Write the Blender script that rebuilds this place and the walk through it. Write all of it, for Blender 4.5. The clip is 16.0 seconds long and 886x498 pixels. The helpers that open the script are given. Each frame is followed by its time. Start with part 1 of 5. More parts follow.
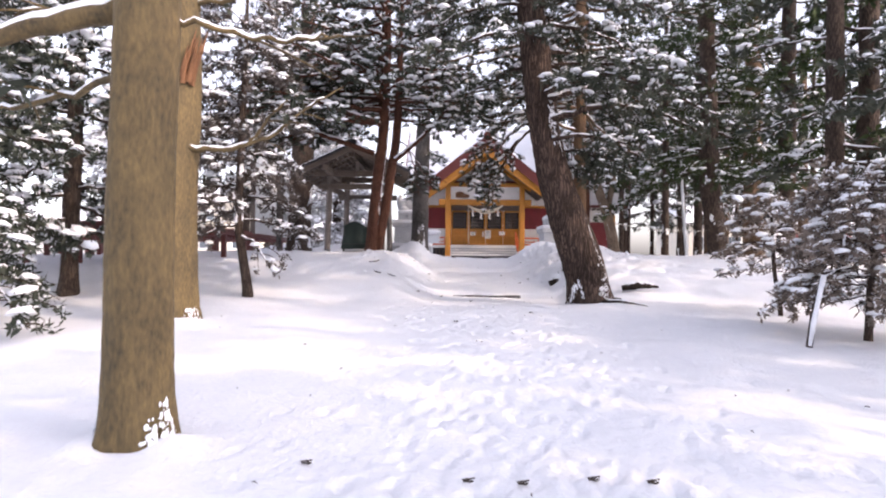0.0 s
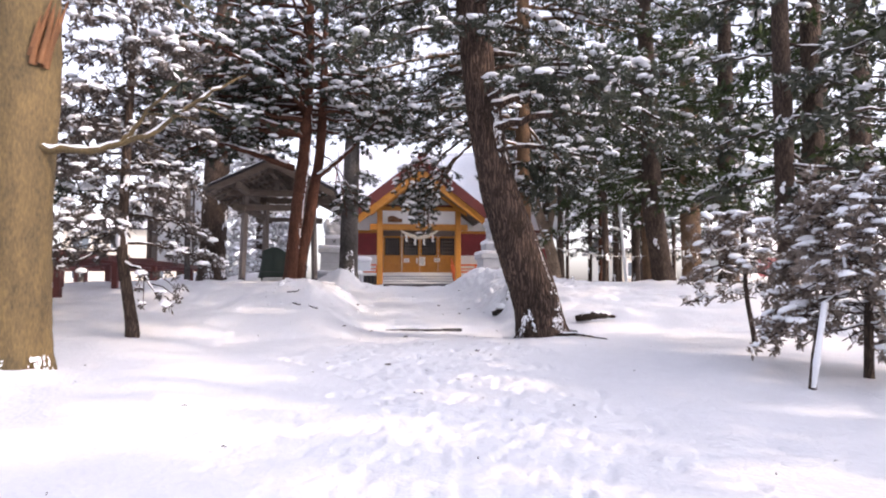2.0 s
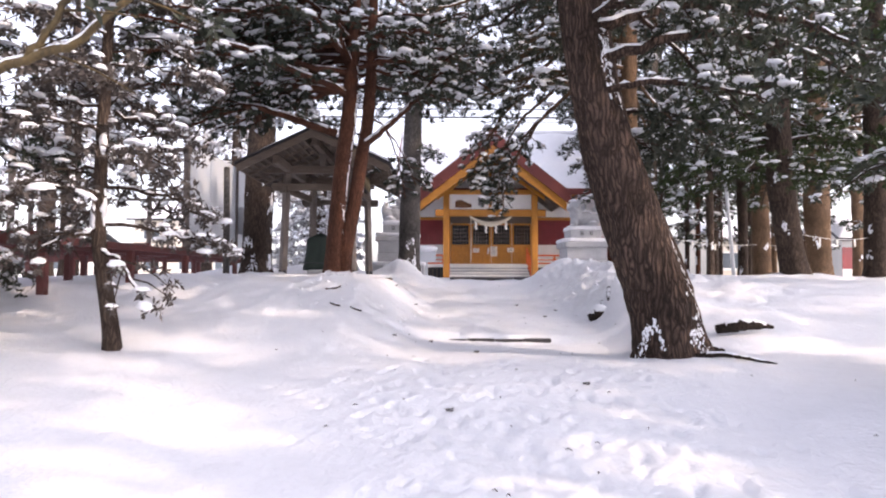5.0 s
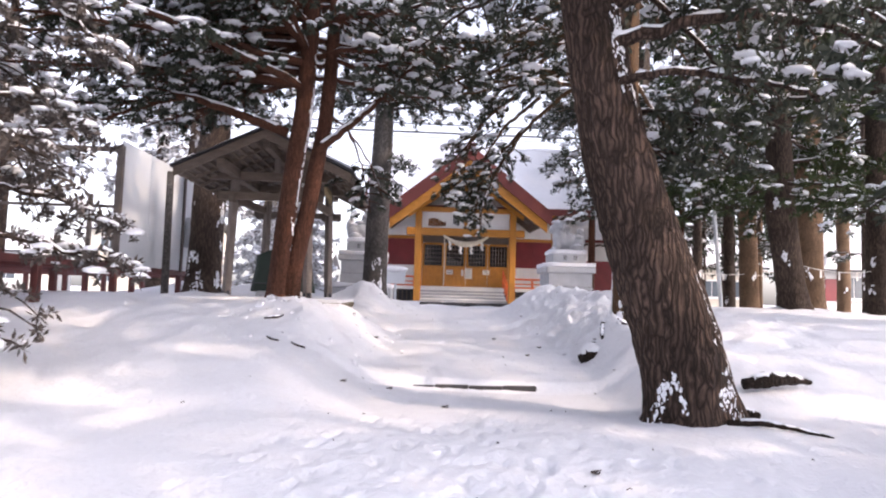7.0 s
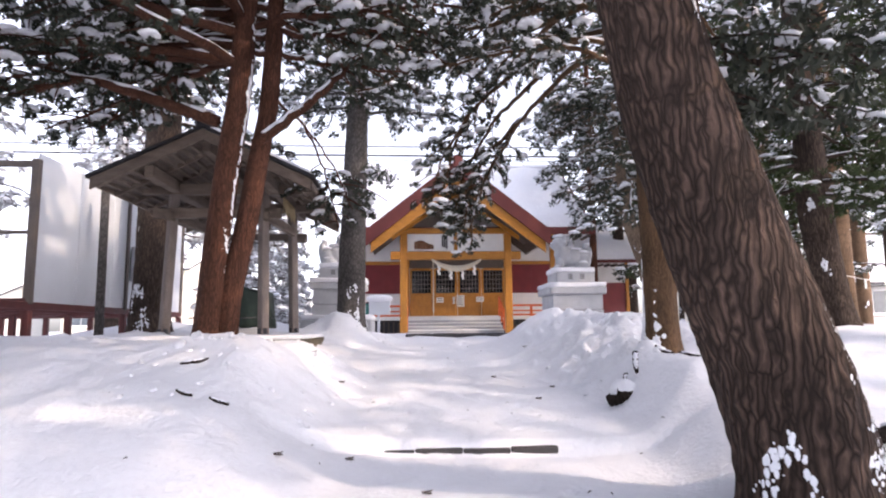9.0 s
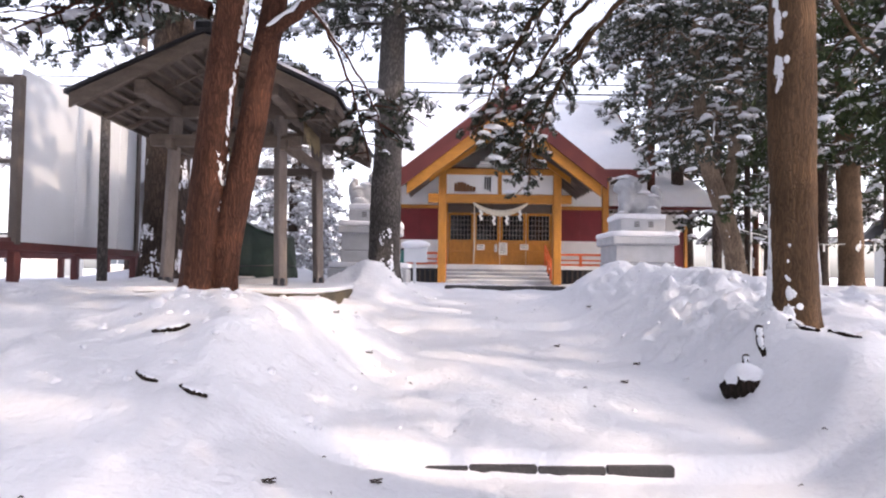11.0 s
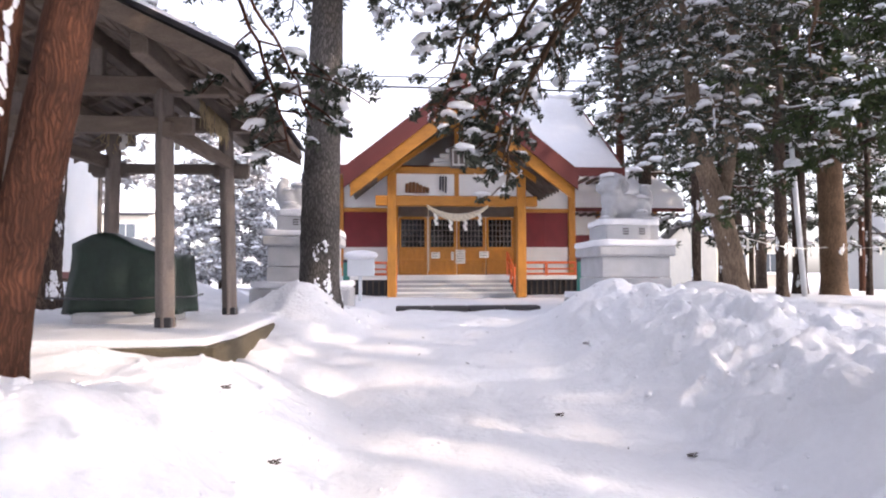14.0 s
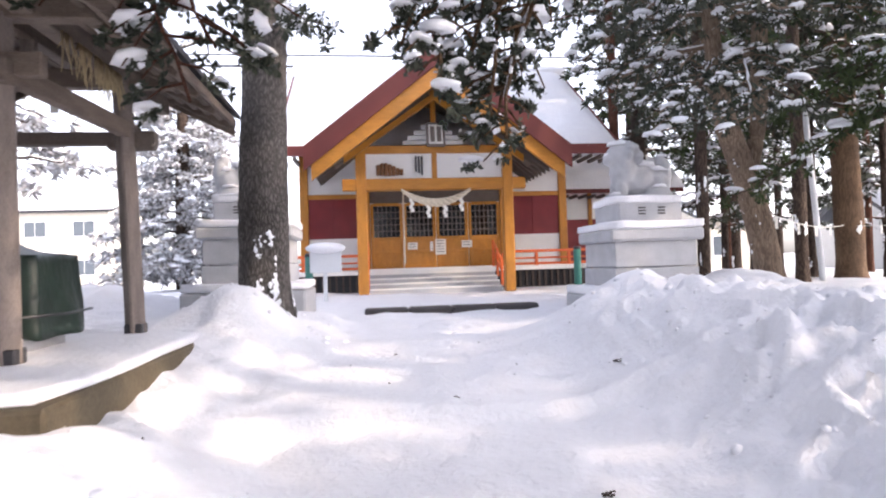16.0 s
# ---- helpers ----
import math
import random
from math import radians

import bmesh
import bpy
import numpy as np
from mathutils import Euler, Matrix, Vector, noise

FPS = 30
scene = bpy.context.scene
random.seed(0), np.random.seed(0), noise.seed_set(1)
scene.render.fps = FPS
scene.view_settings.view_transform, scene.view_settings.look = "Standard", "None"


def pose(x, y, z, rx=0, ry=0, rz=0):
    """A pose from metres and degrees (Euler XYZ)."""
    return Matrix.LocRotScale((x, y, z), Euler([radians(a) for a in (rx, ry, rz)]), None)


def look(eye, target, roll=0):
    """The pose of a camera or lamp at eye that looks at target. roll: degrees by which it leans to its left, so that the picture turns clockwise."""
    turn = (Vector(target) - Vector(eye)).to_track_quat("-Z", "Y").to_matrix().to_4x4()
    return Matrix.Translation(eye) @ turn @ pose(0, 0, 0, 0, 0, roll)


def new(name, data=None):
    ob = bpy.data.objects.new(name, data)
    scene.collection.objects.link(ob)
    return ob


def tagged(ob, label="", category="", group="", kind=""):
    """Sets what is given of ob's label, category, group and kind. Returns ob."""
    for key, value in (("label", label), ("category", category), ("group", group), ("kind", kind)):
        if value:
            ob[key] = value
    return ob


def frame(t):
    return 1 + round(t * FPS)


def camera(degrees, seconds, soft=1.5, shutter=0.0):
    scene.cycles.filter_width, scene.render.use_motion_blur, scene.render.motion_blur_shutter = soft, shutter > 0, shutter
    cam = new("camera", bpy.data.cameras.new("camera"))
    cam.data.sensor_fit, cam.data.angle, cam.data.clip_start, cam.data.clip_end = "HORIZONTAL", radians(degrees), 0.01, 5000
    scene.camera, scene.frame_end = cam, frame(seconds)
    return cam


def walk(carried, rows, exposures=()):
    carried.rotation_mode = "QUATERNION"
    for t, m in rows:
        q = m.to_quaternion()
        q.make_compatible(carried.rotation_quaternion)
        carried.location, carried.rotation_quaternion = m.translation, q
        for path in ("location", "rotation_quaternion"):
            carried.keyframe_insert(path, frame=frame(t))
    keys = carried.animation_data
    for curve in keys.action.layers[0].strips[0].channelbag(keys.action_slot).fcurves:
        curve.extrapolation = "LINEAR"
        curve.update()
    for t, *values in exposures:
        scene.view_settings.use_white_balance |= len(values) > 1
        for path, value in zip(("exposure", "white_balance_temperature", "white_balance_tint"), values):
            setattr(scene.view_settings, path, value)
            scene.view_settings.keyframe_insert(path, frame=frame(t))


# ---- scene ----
cam = camera(70.7, 16.0, soft=2.05, shutter=0.4)
PATH = [
    (0, (-0.22, -0.221, 1.414), (-0.198, 1.779, 1.439), 0.5),
    (0.5, (-0.175, 0.159, 1.414), (-0.141, 2.157, 1.487), 0.4),
    (1, (-0.226, 0.646, 1.405), (-0.1, 2.638, 1.528), 0.6),
    (1.5, (-0.148, 1.069, 1.388), (-0.103, 3.064, 1.52), 0.4),
    (2, (-0.155, 1.491, 1.414), (0.081, 3.474, 1.53), -0.1),
    (2.5, (-0.118, 2.006, 1.422), (0.076, 3.994, 1.523), 0.7),
    (3, (-0.106, 2.476, 1.435), (0.166, 4.457, 1.46), -0.2),
    (3.5, (-0.082, 3.031, 1.426), (0.12, 5.021, 1.47), 0.5),
    (4, (-0.033, 3.537, 1.428), (0.064, 5.534, 1.391), -1.9),
    (4.5, (0.012, 4.012, 1.447), (0.134, 6.008, 1.497), -1.2),
    (5, (0.005, 4.489, 1.481), (0.02, 6.487, 1.569), 0.1),
    (7.5, (0.185, 6.684, 1.647), (0.304, 8.674, 1.808), 1.4),
    (8, (0.236, 7.301, 1.619), (0.358, 9.29, 1.789), -0.5),
    (8.5, (0.232, 7.839, 1.574), (0.283, 9.827, 1.779), 0.7),
    (9, (0.358, 8.28, 1.597), (0.479, 10.261, 1.847), -0.6),
    (9.5, (0.387, 8.791, 1.563), (0.368, 10.776, 1.807), 0.8),
    (11.8, (0.149, 10.622, 1.886), (0.235, 12.62, 1.906), 0.6),
    (12, (0.139, 10.788, 1.914), (0.367, 12.774, 1.951), -0.8),
    (12.5, (0.165, 11.178, 1.908), (0.494, 13.151, 1.886), 0.6),
    (13, (0.202, 11.439, 1.935), (0.414, 13.427, 1.962), 0.6),
    (13.5, (0.204, 11.801, 1.982), (0.55, 13.77, 2.04), -0.3),
    (14, (0.247, 12.26, 2.031), (0.418, 14.251, 2.11), -0.2),
    (14.5, (0.247, 12.747, 2.031), (0.455, 14.734, 2.119), -0.9),
    (15, (0.287, 13.253, 1.996), (0.669, 15.214, 2.068), -1.2),
    (15.5, (0.328, 13.76, 2.027), (0.557, 15.746, 2.063), 0.3),
    (16, (0.437, 14.148, 2.089), (0.674, 16.134, 2.135), -1.8),
]
walk(cam, [(t, look(eye, target, roll)) for t, eye, target, roll in PATH], [(0.0, 1.62, 6450, 23), (5.0, 1.62, 6450, 23), (9.5, 1.80, 6350, 22), (12.5, 1.84, 6450, 22), (14.5, 2.02, 6400, 21), (16.0, 2.10, 6400, 20)])

# ---- light: hazy winter sky and a low sun from the right ----
SUN_DIR = Vector((0.80, -0.42, 0.50)).normalized()
world = bpy.data.worlds.new("world")
scene.world = world
world.use_nodes = True
wn = world.node_tree
sky = wn.nodes.new("ShaderNodeTexSky")
sky.sky_type = "NISHITA"
sky.sun_disc = False
sky.sun_elevation = math.asin(SUN_DIR.z)
sky.sun_rotation = math.atan2(SUN_DIR.x, SUN_DIR.y)
sky.air_density, sky.dust_density, sky.ozone_density = 1.0, 2.5, 1.0
haze = wn.nodes.new("ShaderNodeHueSaturation")
haze.inputs["Saturation"].default_value = 0.4
wn.links.new(sky.outputs[0], haze.inputs["Color"])
wn.links.new(haze.outputs[0], wn.nodes["Background"].inputs[0])
wn.nodes["Background"].inputs[1].default_value = 0.15
sun = new("sun", bpy.data.lights.new("sun", "SUN"))
sun.data.energy, sun.data.angle, sun.data.color = 0.82, radians(0.8), (1.0, 0.81, 0.56)
sun.matrix_world = look(SUN_DIR * 60, (0, 0, 0))

# ---- materials ----
def mat(name, color, rough=0.7, metal=0.0, vary=0.15, scale=6.0, bump=0.15, fine=60.0, stretch=(1, 1, 1), color2=None, rnd=0.0, spec=0.5):
    """A two-scale noise material: large blotches and fine grain, with relief."""
    m = bpy.data.materials.new(name)
    m.use_nodes = True
    nt = m.node_tree
    b = nt.nodes["Principled BSDF"]
    b.inputs["Roughness"].default_value, b.inputs["Metallic"].default_value = rough, metal
    b.inputs["Specular IOR Level"].default_value = spec
    tc = nt.nodes.new("ShaderNodeTexCoord")
    mp = nt.nodes.new("ShaderNodeMapping")
    mp.inputs["Scale"].default_value = stretch
    nt.links.new(tc.outputs["Object"], mp.inputs[0])
    n1, n2 = nt.nodes.new("ShaderNodeTexNoise"), nt.nodes.new("ShaderNodeTexNoise")
    for n, sc, det in ((n1, scale, 4), (n2, fine, 6)):
        n.inputs["Scale"].default_value, n.inputs["Detail"].default_value = sc, det
        nt.links.new(mp.outputs[0], n.inputs["Vector"])
    add = nt.nodes.new("ShaderNodeMath")
    add.operation = "ADD"
    nt.links.new(n1.outputs[0], add.inputs[0])
    nt.links.new(n2.outputs[0], add.inputs[1])
    ramp = nt.nodes.new("ShaderNodeMapRange")
    ramp.inputs[1].default_value, ramp.inputs[2].default_value = 0.65, 1.35
    nt.links.new(add.outputs[0], ramp.inputs[0])
    mix = nt.nodes.new("ShaderNodeMix")
    mix.data_type = "RGBA"
    lo = [c * (1 - vary) for c in color] if color2 is None else color2
    hi = [min(1, c * (1 + vary)) for c in color] if color2 is None else color
    mix.inputs["A"].default_value, mix.inputs["B"].default_value = (*lo, 1), (*hi, 1)
    nt.links.new(ramp.outputs[0], mix.inputs["Factor"])
    out = mix.outputs["Result"]
    if rnd:
        info, hsv = nt.nodes.new("ShaderNodeObjectInfo"), nt.nodes.new("ShaderNodeHueSaturation")
        rg = nt.nodes.new("ShaderNodeMapRange")
        rg.inputs[3].default_value, rg.inputs[4].default_value = 1 - rnd, 1 + rnd
        nt.links.new(info.outputs["Random"], rg.inputs[0])
        nt.links.new(rg.outputs[0], hsv.inputs["Value"])
        nt.links.new(out, hsv.inputs["Color"])
        out = hsv.outputs[0]
    nt.links.new(out, b.inputs["Base Color"])
    if bump:
        bp = nt.nodes.new("ShaderNodeBump")
        bp.inputs["Strength"].default_value, bp.inputs["Distance"].default_value = bump, 0.02
        nt.links.new(add.outputs[0], bp.inputs["Height"])
        nt.links.new(bp.outputs[0], b.inputs["Normal"])
    return m


def bark_mat(name, ridge, groove, sx=14.0, sz=3.0, depth=0.03, edge=0.28, speck=0.0):
    """Bark: stretched cells as plates with dark grooves, with a fine grain."""
    m = bpy.data.materials.new(name)
    m.use_nodes = True
    nt = m.node_tree
    b = nt.nodes["Principled BSDF"]
    b.inputs["Roughness"].default_value, b.inputs["Specular IOR Level"].default_value = 0.9, 0.2
    tc, mp = nt.nodes.new("ShaderNodeTexCoord"), nt.nodes.new("ShaderNodeMapping")
    mp.inputs["Scale"].default_value = (sx, sx, sz)
    warp = nt.nodes.new("ShaderNodeTexNoise")
    warp.inputs["Scale"].default_value = 5.0
    mx = nt.nodes.new("ShaderNodeMix")
    mx.data_type = "VECTOR"
    mx.inputs["Factor"].default_value = 0.09
    nt.links.new(tc.outputs["Object"], warp.inputs["Vector"])
    nt.links.new(tc.outputs["Object"], mx.inputs[4])
    nt.links.new(warp.outputs["Color"], mx.inputs[5])
    nt.links.new(mx.outputs[1], mp.inputs[0])
    vo = nt.nodes.new("ShaderNodeTexVoronoi")
    vo.feature = "DISTANCE_TO_EDGE"
    vo.inputs["Scale"].default_value = 1.0
    nt.links.new(mp.outputs[0], vo.inputs["Vector"])
    no, big = nt.nodes.new("ShaderNodeTexNoise"), nt.nodes.new("ShaderNodeTexNoise")
    no.inputs["Scale"].default_value, no.inputs["Detail"].default_value = 3.0, 6
    big.inputs["Scale"].default_value = 1.3
    nt.links.new(mp.outputs[0], no.inputs["Vector"])
    nt.links.new(tc.outputs["Object"], big.inputs["Vector"])
    mr = nt.nodes.new("ShaderNodeMapRange")
    mr.inputs[2].default_value = edge
    nt.links.new(vo.outputs[0], mr.inputs[0])
    mul = nt.nodes.new("ShaderNodeMath")
    mul.operation = "MULTIPLY"
    nt.links.new(mr.outputs[0], mul.inputs[0])
    nt.links.new(no.outputs[0], mul.inputs[1])
    mix = nt.nodes.new("ShaderNodeMix")
    mix.data_type = "RGBA"
    mix.inputs["A"].default_value, mix.inputs["B"].default_value = (*groove, 1), (*ridge, 1)
    sc = nt.nodes.new("ShaderNodeMapRange")
    sc.inputs[2].default_value = 0.6
    nt.links.new(mul.outputs[0], sc.inputs[0])
    nt.links.new(sc.outputs[0], mix.inputs["Factor"])
    hsv, mr2 = nt.nodes.new("ShaderNodeHueSaturation"), nt.nodes.new("ShaderNodeMapRange")
    mr2.inputs[1].default_value, mr2.inputs[2].default_value, mr2.inputs[3].default_value, mr2.inputs[4].default_value = 0.3, 0.7, 0.7, 1.3
    nt.links.new(big.outputs[0], mr2.inputs[0])
    nt.links.new(mr2.outputs[0], hsv.inputs["Value"])
    nt.links.new(mix.outputs["Result"], hsv.inputs["Color"])
    nt.links.new(hsv.outputs[0], b.inputs["Base Color"])
    bp = nt.nodes.new("ShaderNodeBump")
    bp.inputs["Strength"].default_value, bp.inputs["Distance"].default_value = 0.9, depth
    nt.links.new(mul.outputs[0], bp.inputs["Height"])
    nt.links.new(bp.outputs[0], b.inputs["Normal"])
    return m


def foliage_mat(name, dark, light):
    """Needles: each clump of its own shade, a little light coming through."""
    m = bpy.data.materials.new(name)
    m.use_nodes = True
    nt = m.node_tree
    b = nt.nodes["Principled BSDF"]
    b.inputs["Roughness"].default_value, b.inputs["Specular IOR Level"].default_value = 0.6, 0.3
    g = nt.nodes.new("ShaderNodeNewGeometry")
    mix = nt.nodes.new("ShaderNodeMix")
    mix.data_type = "RGBA"
    mix.inputs["A"].default_value, mix.inputs["B"].default_value = (*dark, 1), (*light, 1)
    nt.links.new(g.outputs["Random Per Island"], mix.inputs["Factor"])
    nt.links.new(mix.outputs["Result"], b.inputs["Base Color"])
    tr, ms = nt.nodes.new("ShaderNodeBsdfTranslucent"), nt.nodes.new("ShaderNodeMixShader")
    ms.inputs[0].default_value = 0.25
    nt.links.new(mix.outputs["Result"], tr.inputs[0])
    nt.links.new(b.outputs[0], ms.inputs[1])
    nt.links.new(tr.outputs[0], ms.inputs[2])
    nt.links.new(ms.outputs[0], nt.nodes["Material Output"].inputs[0])
    return m


SNOW = mat("snow", (0.80, 0.81, 0.84), 0.75, vary=0.035, scale=4.5, bump=0.8, fine=20, spec=0.25)
SNOW_TREE = mat("tree_snow", (0.84, 0.86, 0.90), 0.8, vary=0.05, scale=9, bump=0.3, fine=60, spec=0.2)
BARK_PINE = bark_mat("pine_bark", (0.16, 0.106, 0.082), (0.02, 0.014, 0.011), 22, 1.35, 0.06, 0.42)
BARK_RED = bark_mat("red_bark", (0.138, 0.057, 0.034), (0.046, 0.021, 0.014), 62, 1.3, 0.014, 0.3)
BARK_TAN = bark_mat("tan_bark", (0.19, 0.122, 0.074), (0.085, 0.055, 0.036), 46, 2.6, 0.015, 0.2)
BARK_GREY = bark_mat("grey_bark", (0.15, 0.138, 0.13), (0.05, 0.046, 0.043), 36, 9.0, 0.02)
BARK_SMOOTH = mat("smooth_bark", (0.165, 0.114, 0.046), 0.85, scale=3.0, bump=0.5, fine=24, stretch=(1.5, 1.5, 0.6), color2=(0.05, 0.037, 0.018))
BARK_DARK = bark_mat("dark_bark", (0.10, 0.072, 0.056), (0.03, 0.022, 0.018), 30, 3.4, 0.025)
NEEDLE_FROST = foliage_mat("rime_white_needles", (0.22, 0.215, 0.21), (0.60, 0.61, 0.63))
BARK_BROWN = bark_mat("brown_bark", (0.145, 0.086, 0.046), (0.07, 0.043, 0.026), 64, 1.6, 0.013, 0.25)
BARK_PALE = bark_mat("pale_bark", (0.27, 0.205, 0.15), (0.13, 0.095, 0.07), 40, 3.0, 0.012, 0.2)
BARK_STUMP = bark_mat("wet_root_bark", (0.032, 0.022, 0.017), (0.012, 0.009, 0.007), 30, 3.4, 0.02)
NEEDLE = foliage_mat("needles", (0.02, 0.028, 0.02), (0.085, 0.095, 0.07))
NEEDLE_GREEN = foliage_mat("green_needles", (0.02, 0.035, 0.014), (0.06, 0.085, 0.03))
NEEDLE_BROWN = foliage_mat("brown_needles", (0.13, 0.105, 0.09), (0.27, 0.225, 0.19))
NEEDLE_GREY = foliage_mat("greyish_needles", (0.055, 0.047, 0.043), (0.14, 0.12, 0.108))
WOOD_ORANGE = mat("varnished_wood", (0.46, 0.195, 0.027), 0.42, vary=0.25, scale=3, bump=0.08, fine=40, stretch=(3, 3, 1))
WOOD_ORANGE_H = mat("varnished_wood_lying", (0.46, 0.195, 0.027), 0.42, vary=0.25, scale=3, bump=0.08, fine=40, stretch=(1, 3, 3))
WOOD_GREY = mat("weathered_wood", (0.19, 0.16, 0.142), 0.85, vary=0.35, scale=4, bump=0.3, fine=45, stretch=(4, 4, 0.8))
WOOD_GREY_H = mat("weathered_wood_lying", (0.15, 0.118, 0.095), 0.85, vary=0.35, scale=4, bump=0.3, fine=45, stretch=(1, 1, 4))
RED_PAINT = mat("dark_red_paint", (0.19, 0.020, 0.024), 0.35, vary=0.2, scale=3, bump=0.06)
RED_ROOF = mat("red_roof_metal", (0.125, 0.024, 0.020), 0.65, metal=0.0, vary=0.2, scale=2, bump=0.05)
RED_STEEL = mat("red_steel", (0.10, 0.024, 0.020), 0.55, vary=0.3, scale=5, bump=0.1)
VERMILION = mat("vermilion_paint", (0.70, 0.14, 0.035), 0.5, vary=0.15, scale=5, bump=0.05)
PLASTER = mat("white_plaster", (0.80, 0.80, 0.78), 0.8, vary=0.06, scale=3, bump=0.05)
STONE = mat("grey_granite", (0.42, 0.43, 0.45), 0.75, vary=0.14, scale=5, bump=0.12, fine=140)
STONE_DARK = mat("dark_wet_stone", (0.045, 0.042, 0.042), 0.6, vary=0.3, scale=6, bump=0.3, fine=50)
CONCRETE = mat("mossy_concrete", (0.10, 0.08, 0.05), 0.9, vary=0.3, scale=3, bump=0.3, fine=30)
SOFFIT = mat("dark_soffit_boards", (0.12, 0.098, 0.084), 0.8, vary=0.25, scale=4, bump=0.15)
GLASS_DARK = mat("dark_door_glass", (0.012, 0.013, 0.018), 0.08, vary=0.1, bump=0.0, spec=0.6)
PAPER = mat("white_paper", (0.80, 0.79, 0.74), 0.8, vary=0.04, bump=0.02)
STRAW = mat("pale_straw_rope", (0.62, 0.56, 0.44), 0.9, vary=0.2, scale=20, bump=0.5, fine=90)
STRAW_DRY = mat("dry_straw", (0.38, 0.30, 0.17), 0.9, vary=0.25, scale=20, bump=0.4, fine=90)
TARP = mat("green_tarpaulin", (0.011, 0.025, 0.018), 0.45, vary=0.25, scale=5, bump=0.3, fine=18)
GREEN_PAINT = mat("green_post_paint", (0.04, 0.20, 0.16), 0.5, vary=0.15)
PANEL_WHITE = mat("white_sheet_panel", (0.62, 0.65, 0.68), 0.5, vary=0.08, scale=1.5, bump=0.05)
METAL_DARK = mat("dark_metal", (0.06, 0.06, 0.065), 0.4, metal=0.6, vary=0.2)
METAL_LIGHT = mat("galvanised_metal", (0.62, 0.64, 0.66), 0.45, metal=0.3, vary=0.1)
HOUSE_WALL = mat("cream_siding", (0.62, 0.57, 0.48), 0.8, vary=0.08, scale=2, bump=0.05)
HOUSE_WHITE = mat("pale_siding", (0.62, 0.62, 0.60), 0.8, vary=0.06, scale=2, bump=0.05)
HOUSE_GLASS = mat("window_glass", (0.10, 0.12, 0.14), 0.1, vary=0.1, bump=0, spec=0.6)
WOOD_FRESH = mat("torn_fresh_wood", (0.17, 0.075, 0.03), 0.8, vary=0.3, scale=8, bump=0.3)
EARTH = mat("dark_earth", (0.05, 0.038, 0.03), 0.95, vary=0.4, scale=10, bump=0.5)


# ---- mesh helpers ----
def root_of(ob):
    while ob.parent:
        ob = ob.parent
    return ob


def thing(name, place, label, category, group="", kind=""):
    ob = new(name)
    ob.location = place
    ob.empty_display_size = 0.2
    return tagged(ob, label, category, group, kind)


def link_mesh(name, me, material, parent=None, label="", smooth=False):
    if parent:
        me.transform(Matrix.Translation(-root_of(parent).location))
    me.materials.append(material)
    if smooth:
        me.polygons.foreach_set("use_smooth", [True] * len(me.polygons))
    ob = new(name, me)
    ob.parent = parent
    if label:
        tagged(ob, label)
    return ob


def part(name, bm, material, parent=None, label="", smooth=False):
    me = bpy.data.meshes.new(name)
    bm.to_mesh(me)
    bm.free()
    return link_mesh(name, me, material, parent, label, smooth)


def raw(name, verts, faces, material, parent=None, label="", smooth=True):
    me = bpy.data.meshes.new(name)
    me.from_pydata([tuple(v) for v in verts], [], [tuple(f) for f in faces])
    return link_mesh(name, me, material, parent, label, smooth)


def tri_mesh(name, verts, tris, material, parent=None, label="", smooth=False):
    """A big triangle mesh from arrays."""
    me = bpy.data.meshes.new(name)
    verts, tris = np.asarray(verts, np.float32), np.asarray(tris, np.int32)
    me.vertices.add(len(verts))
    me.vertices.foreach_set("co", verts.ravel())
    me.loops.add(tris.size)
    me.loops.foreach_set("vertex_index", tris.ravel())
    me.polygons.add(len(tris))
    me.polygons.foreach_set("loop_start", np.arange(0, tris.size, 3, dtype=np.int32))
    me.update(calc_edges=True)
    return link_mesh(name, me, material, parent, label, smooth)


def box(bm, lo, hi, bevel=0.0, m=None):
    made = bmesh.ops.create_cube(bm, size=1.0)["verts"]
    c, s = [(a + b) / 2 for a, b in zip(lo, hi)], [abs(b - a) for a, b in zip(lo, hi)]
    bmesh.ops.scale(bm, vec=s, verts=made)
    if bevel:
        edges = list({e for v in made for e in v.link_edges})
        made = list({v for f in bmesh.ops.bevel(bm, geom=edges, offset=bevel, segments=1, affect="EDGES")["faces"] for v in f.verts} | {v for v in made if v.is_valid})
    t = Matrix.Translation(c)
    bmesh.ops.transform(bm, matrix=t @ m if m else t, verts=made)
    return bm


def boxp(name, lo, hi, material, parent, bevel=0.008, label="", m=None):
    return part(name, box(bmesh.new(), lo, hi, bevel, m), material, parent, label)


def beam(name, a, b, w, h, material, parent, bevel=0.008, label=""):
    """A bar from a to b, w wide and h high."""
    a, b = Vector(a), Vector(b)
    d = b - a
    rot = d.to_track_quat("Y", "Z").to_matrix().to_4x4()
    bm = box(bmesh.new(), (-w / 2, -d.length / 2, -h / 2), (w / 2, d.length / 2, h / 2), bevel)
    bmesh.ops.transform(bm, matrix=Matrix.Translation((a + b) / 2) @ rot, verts=bm.verts)
    return part(name, bm, material, parent, label)


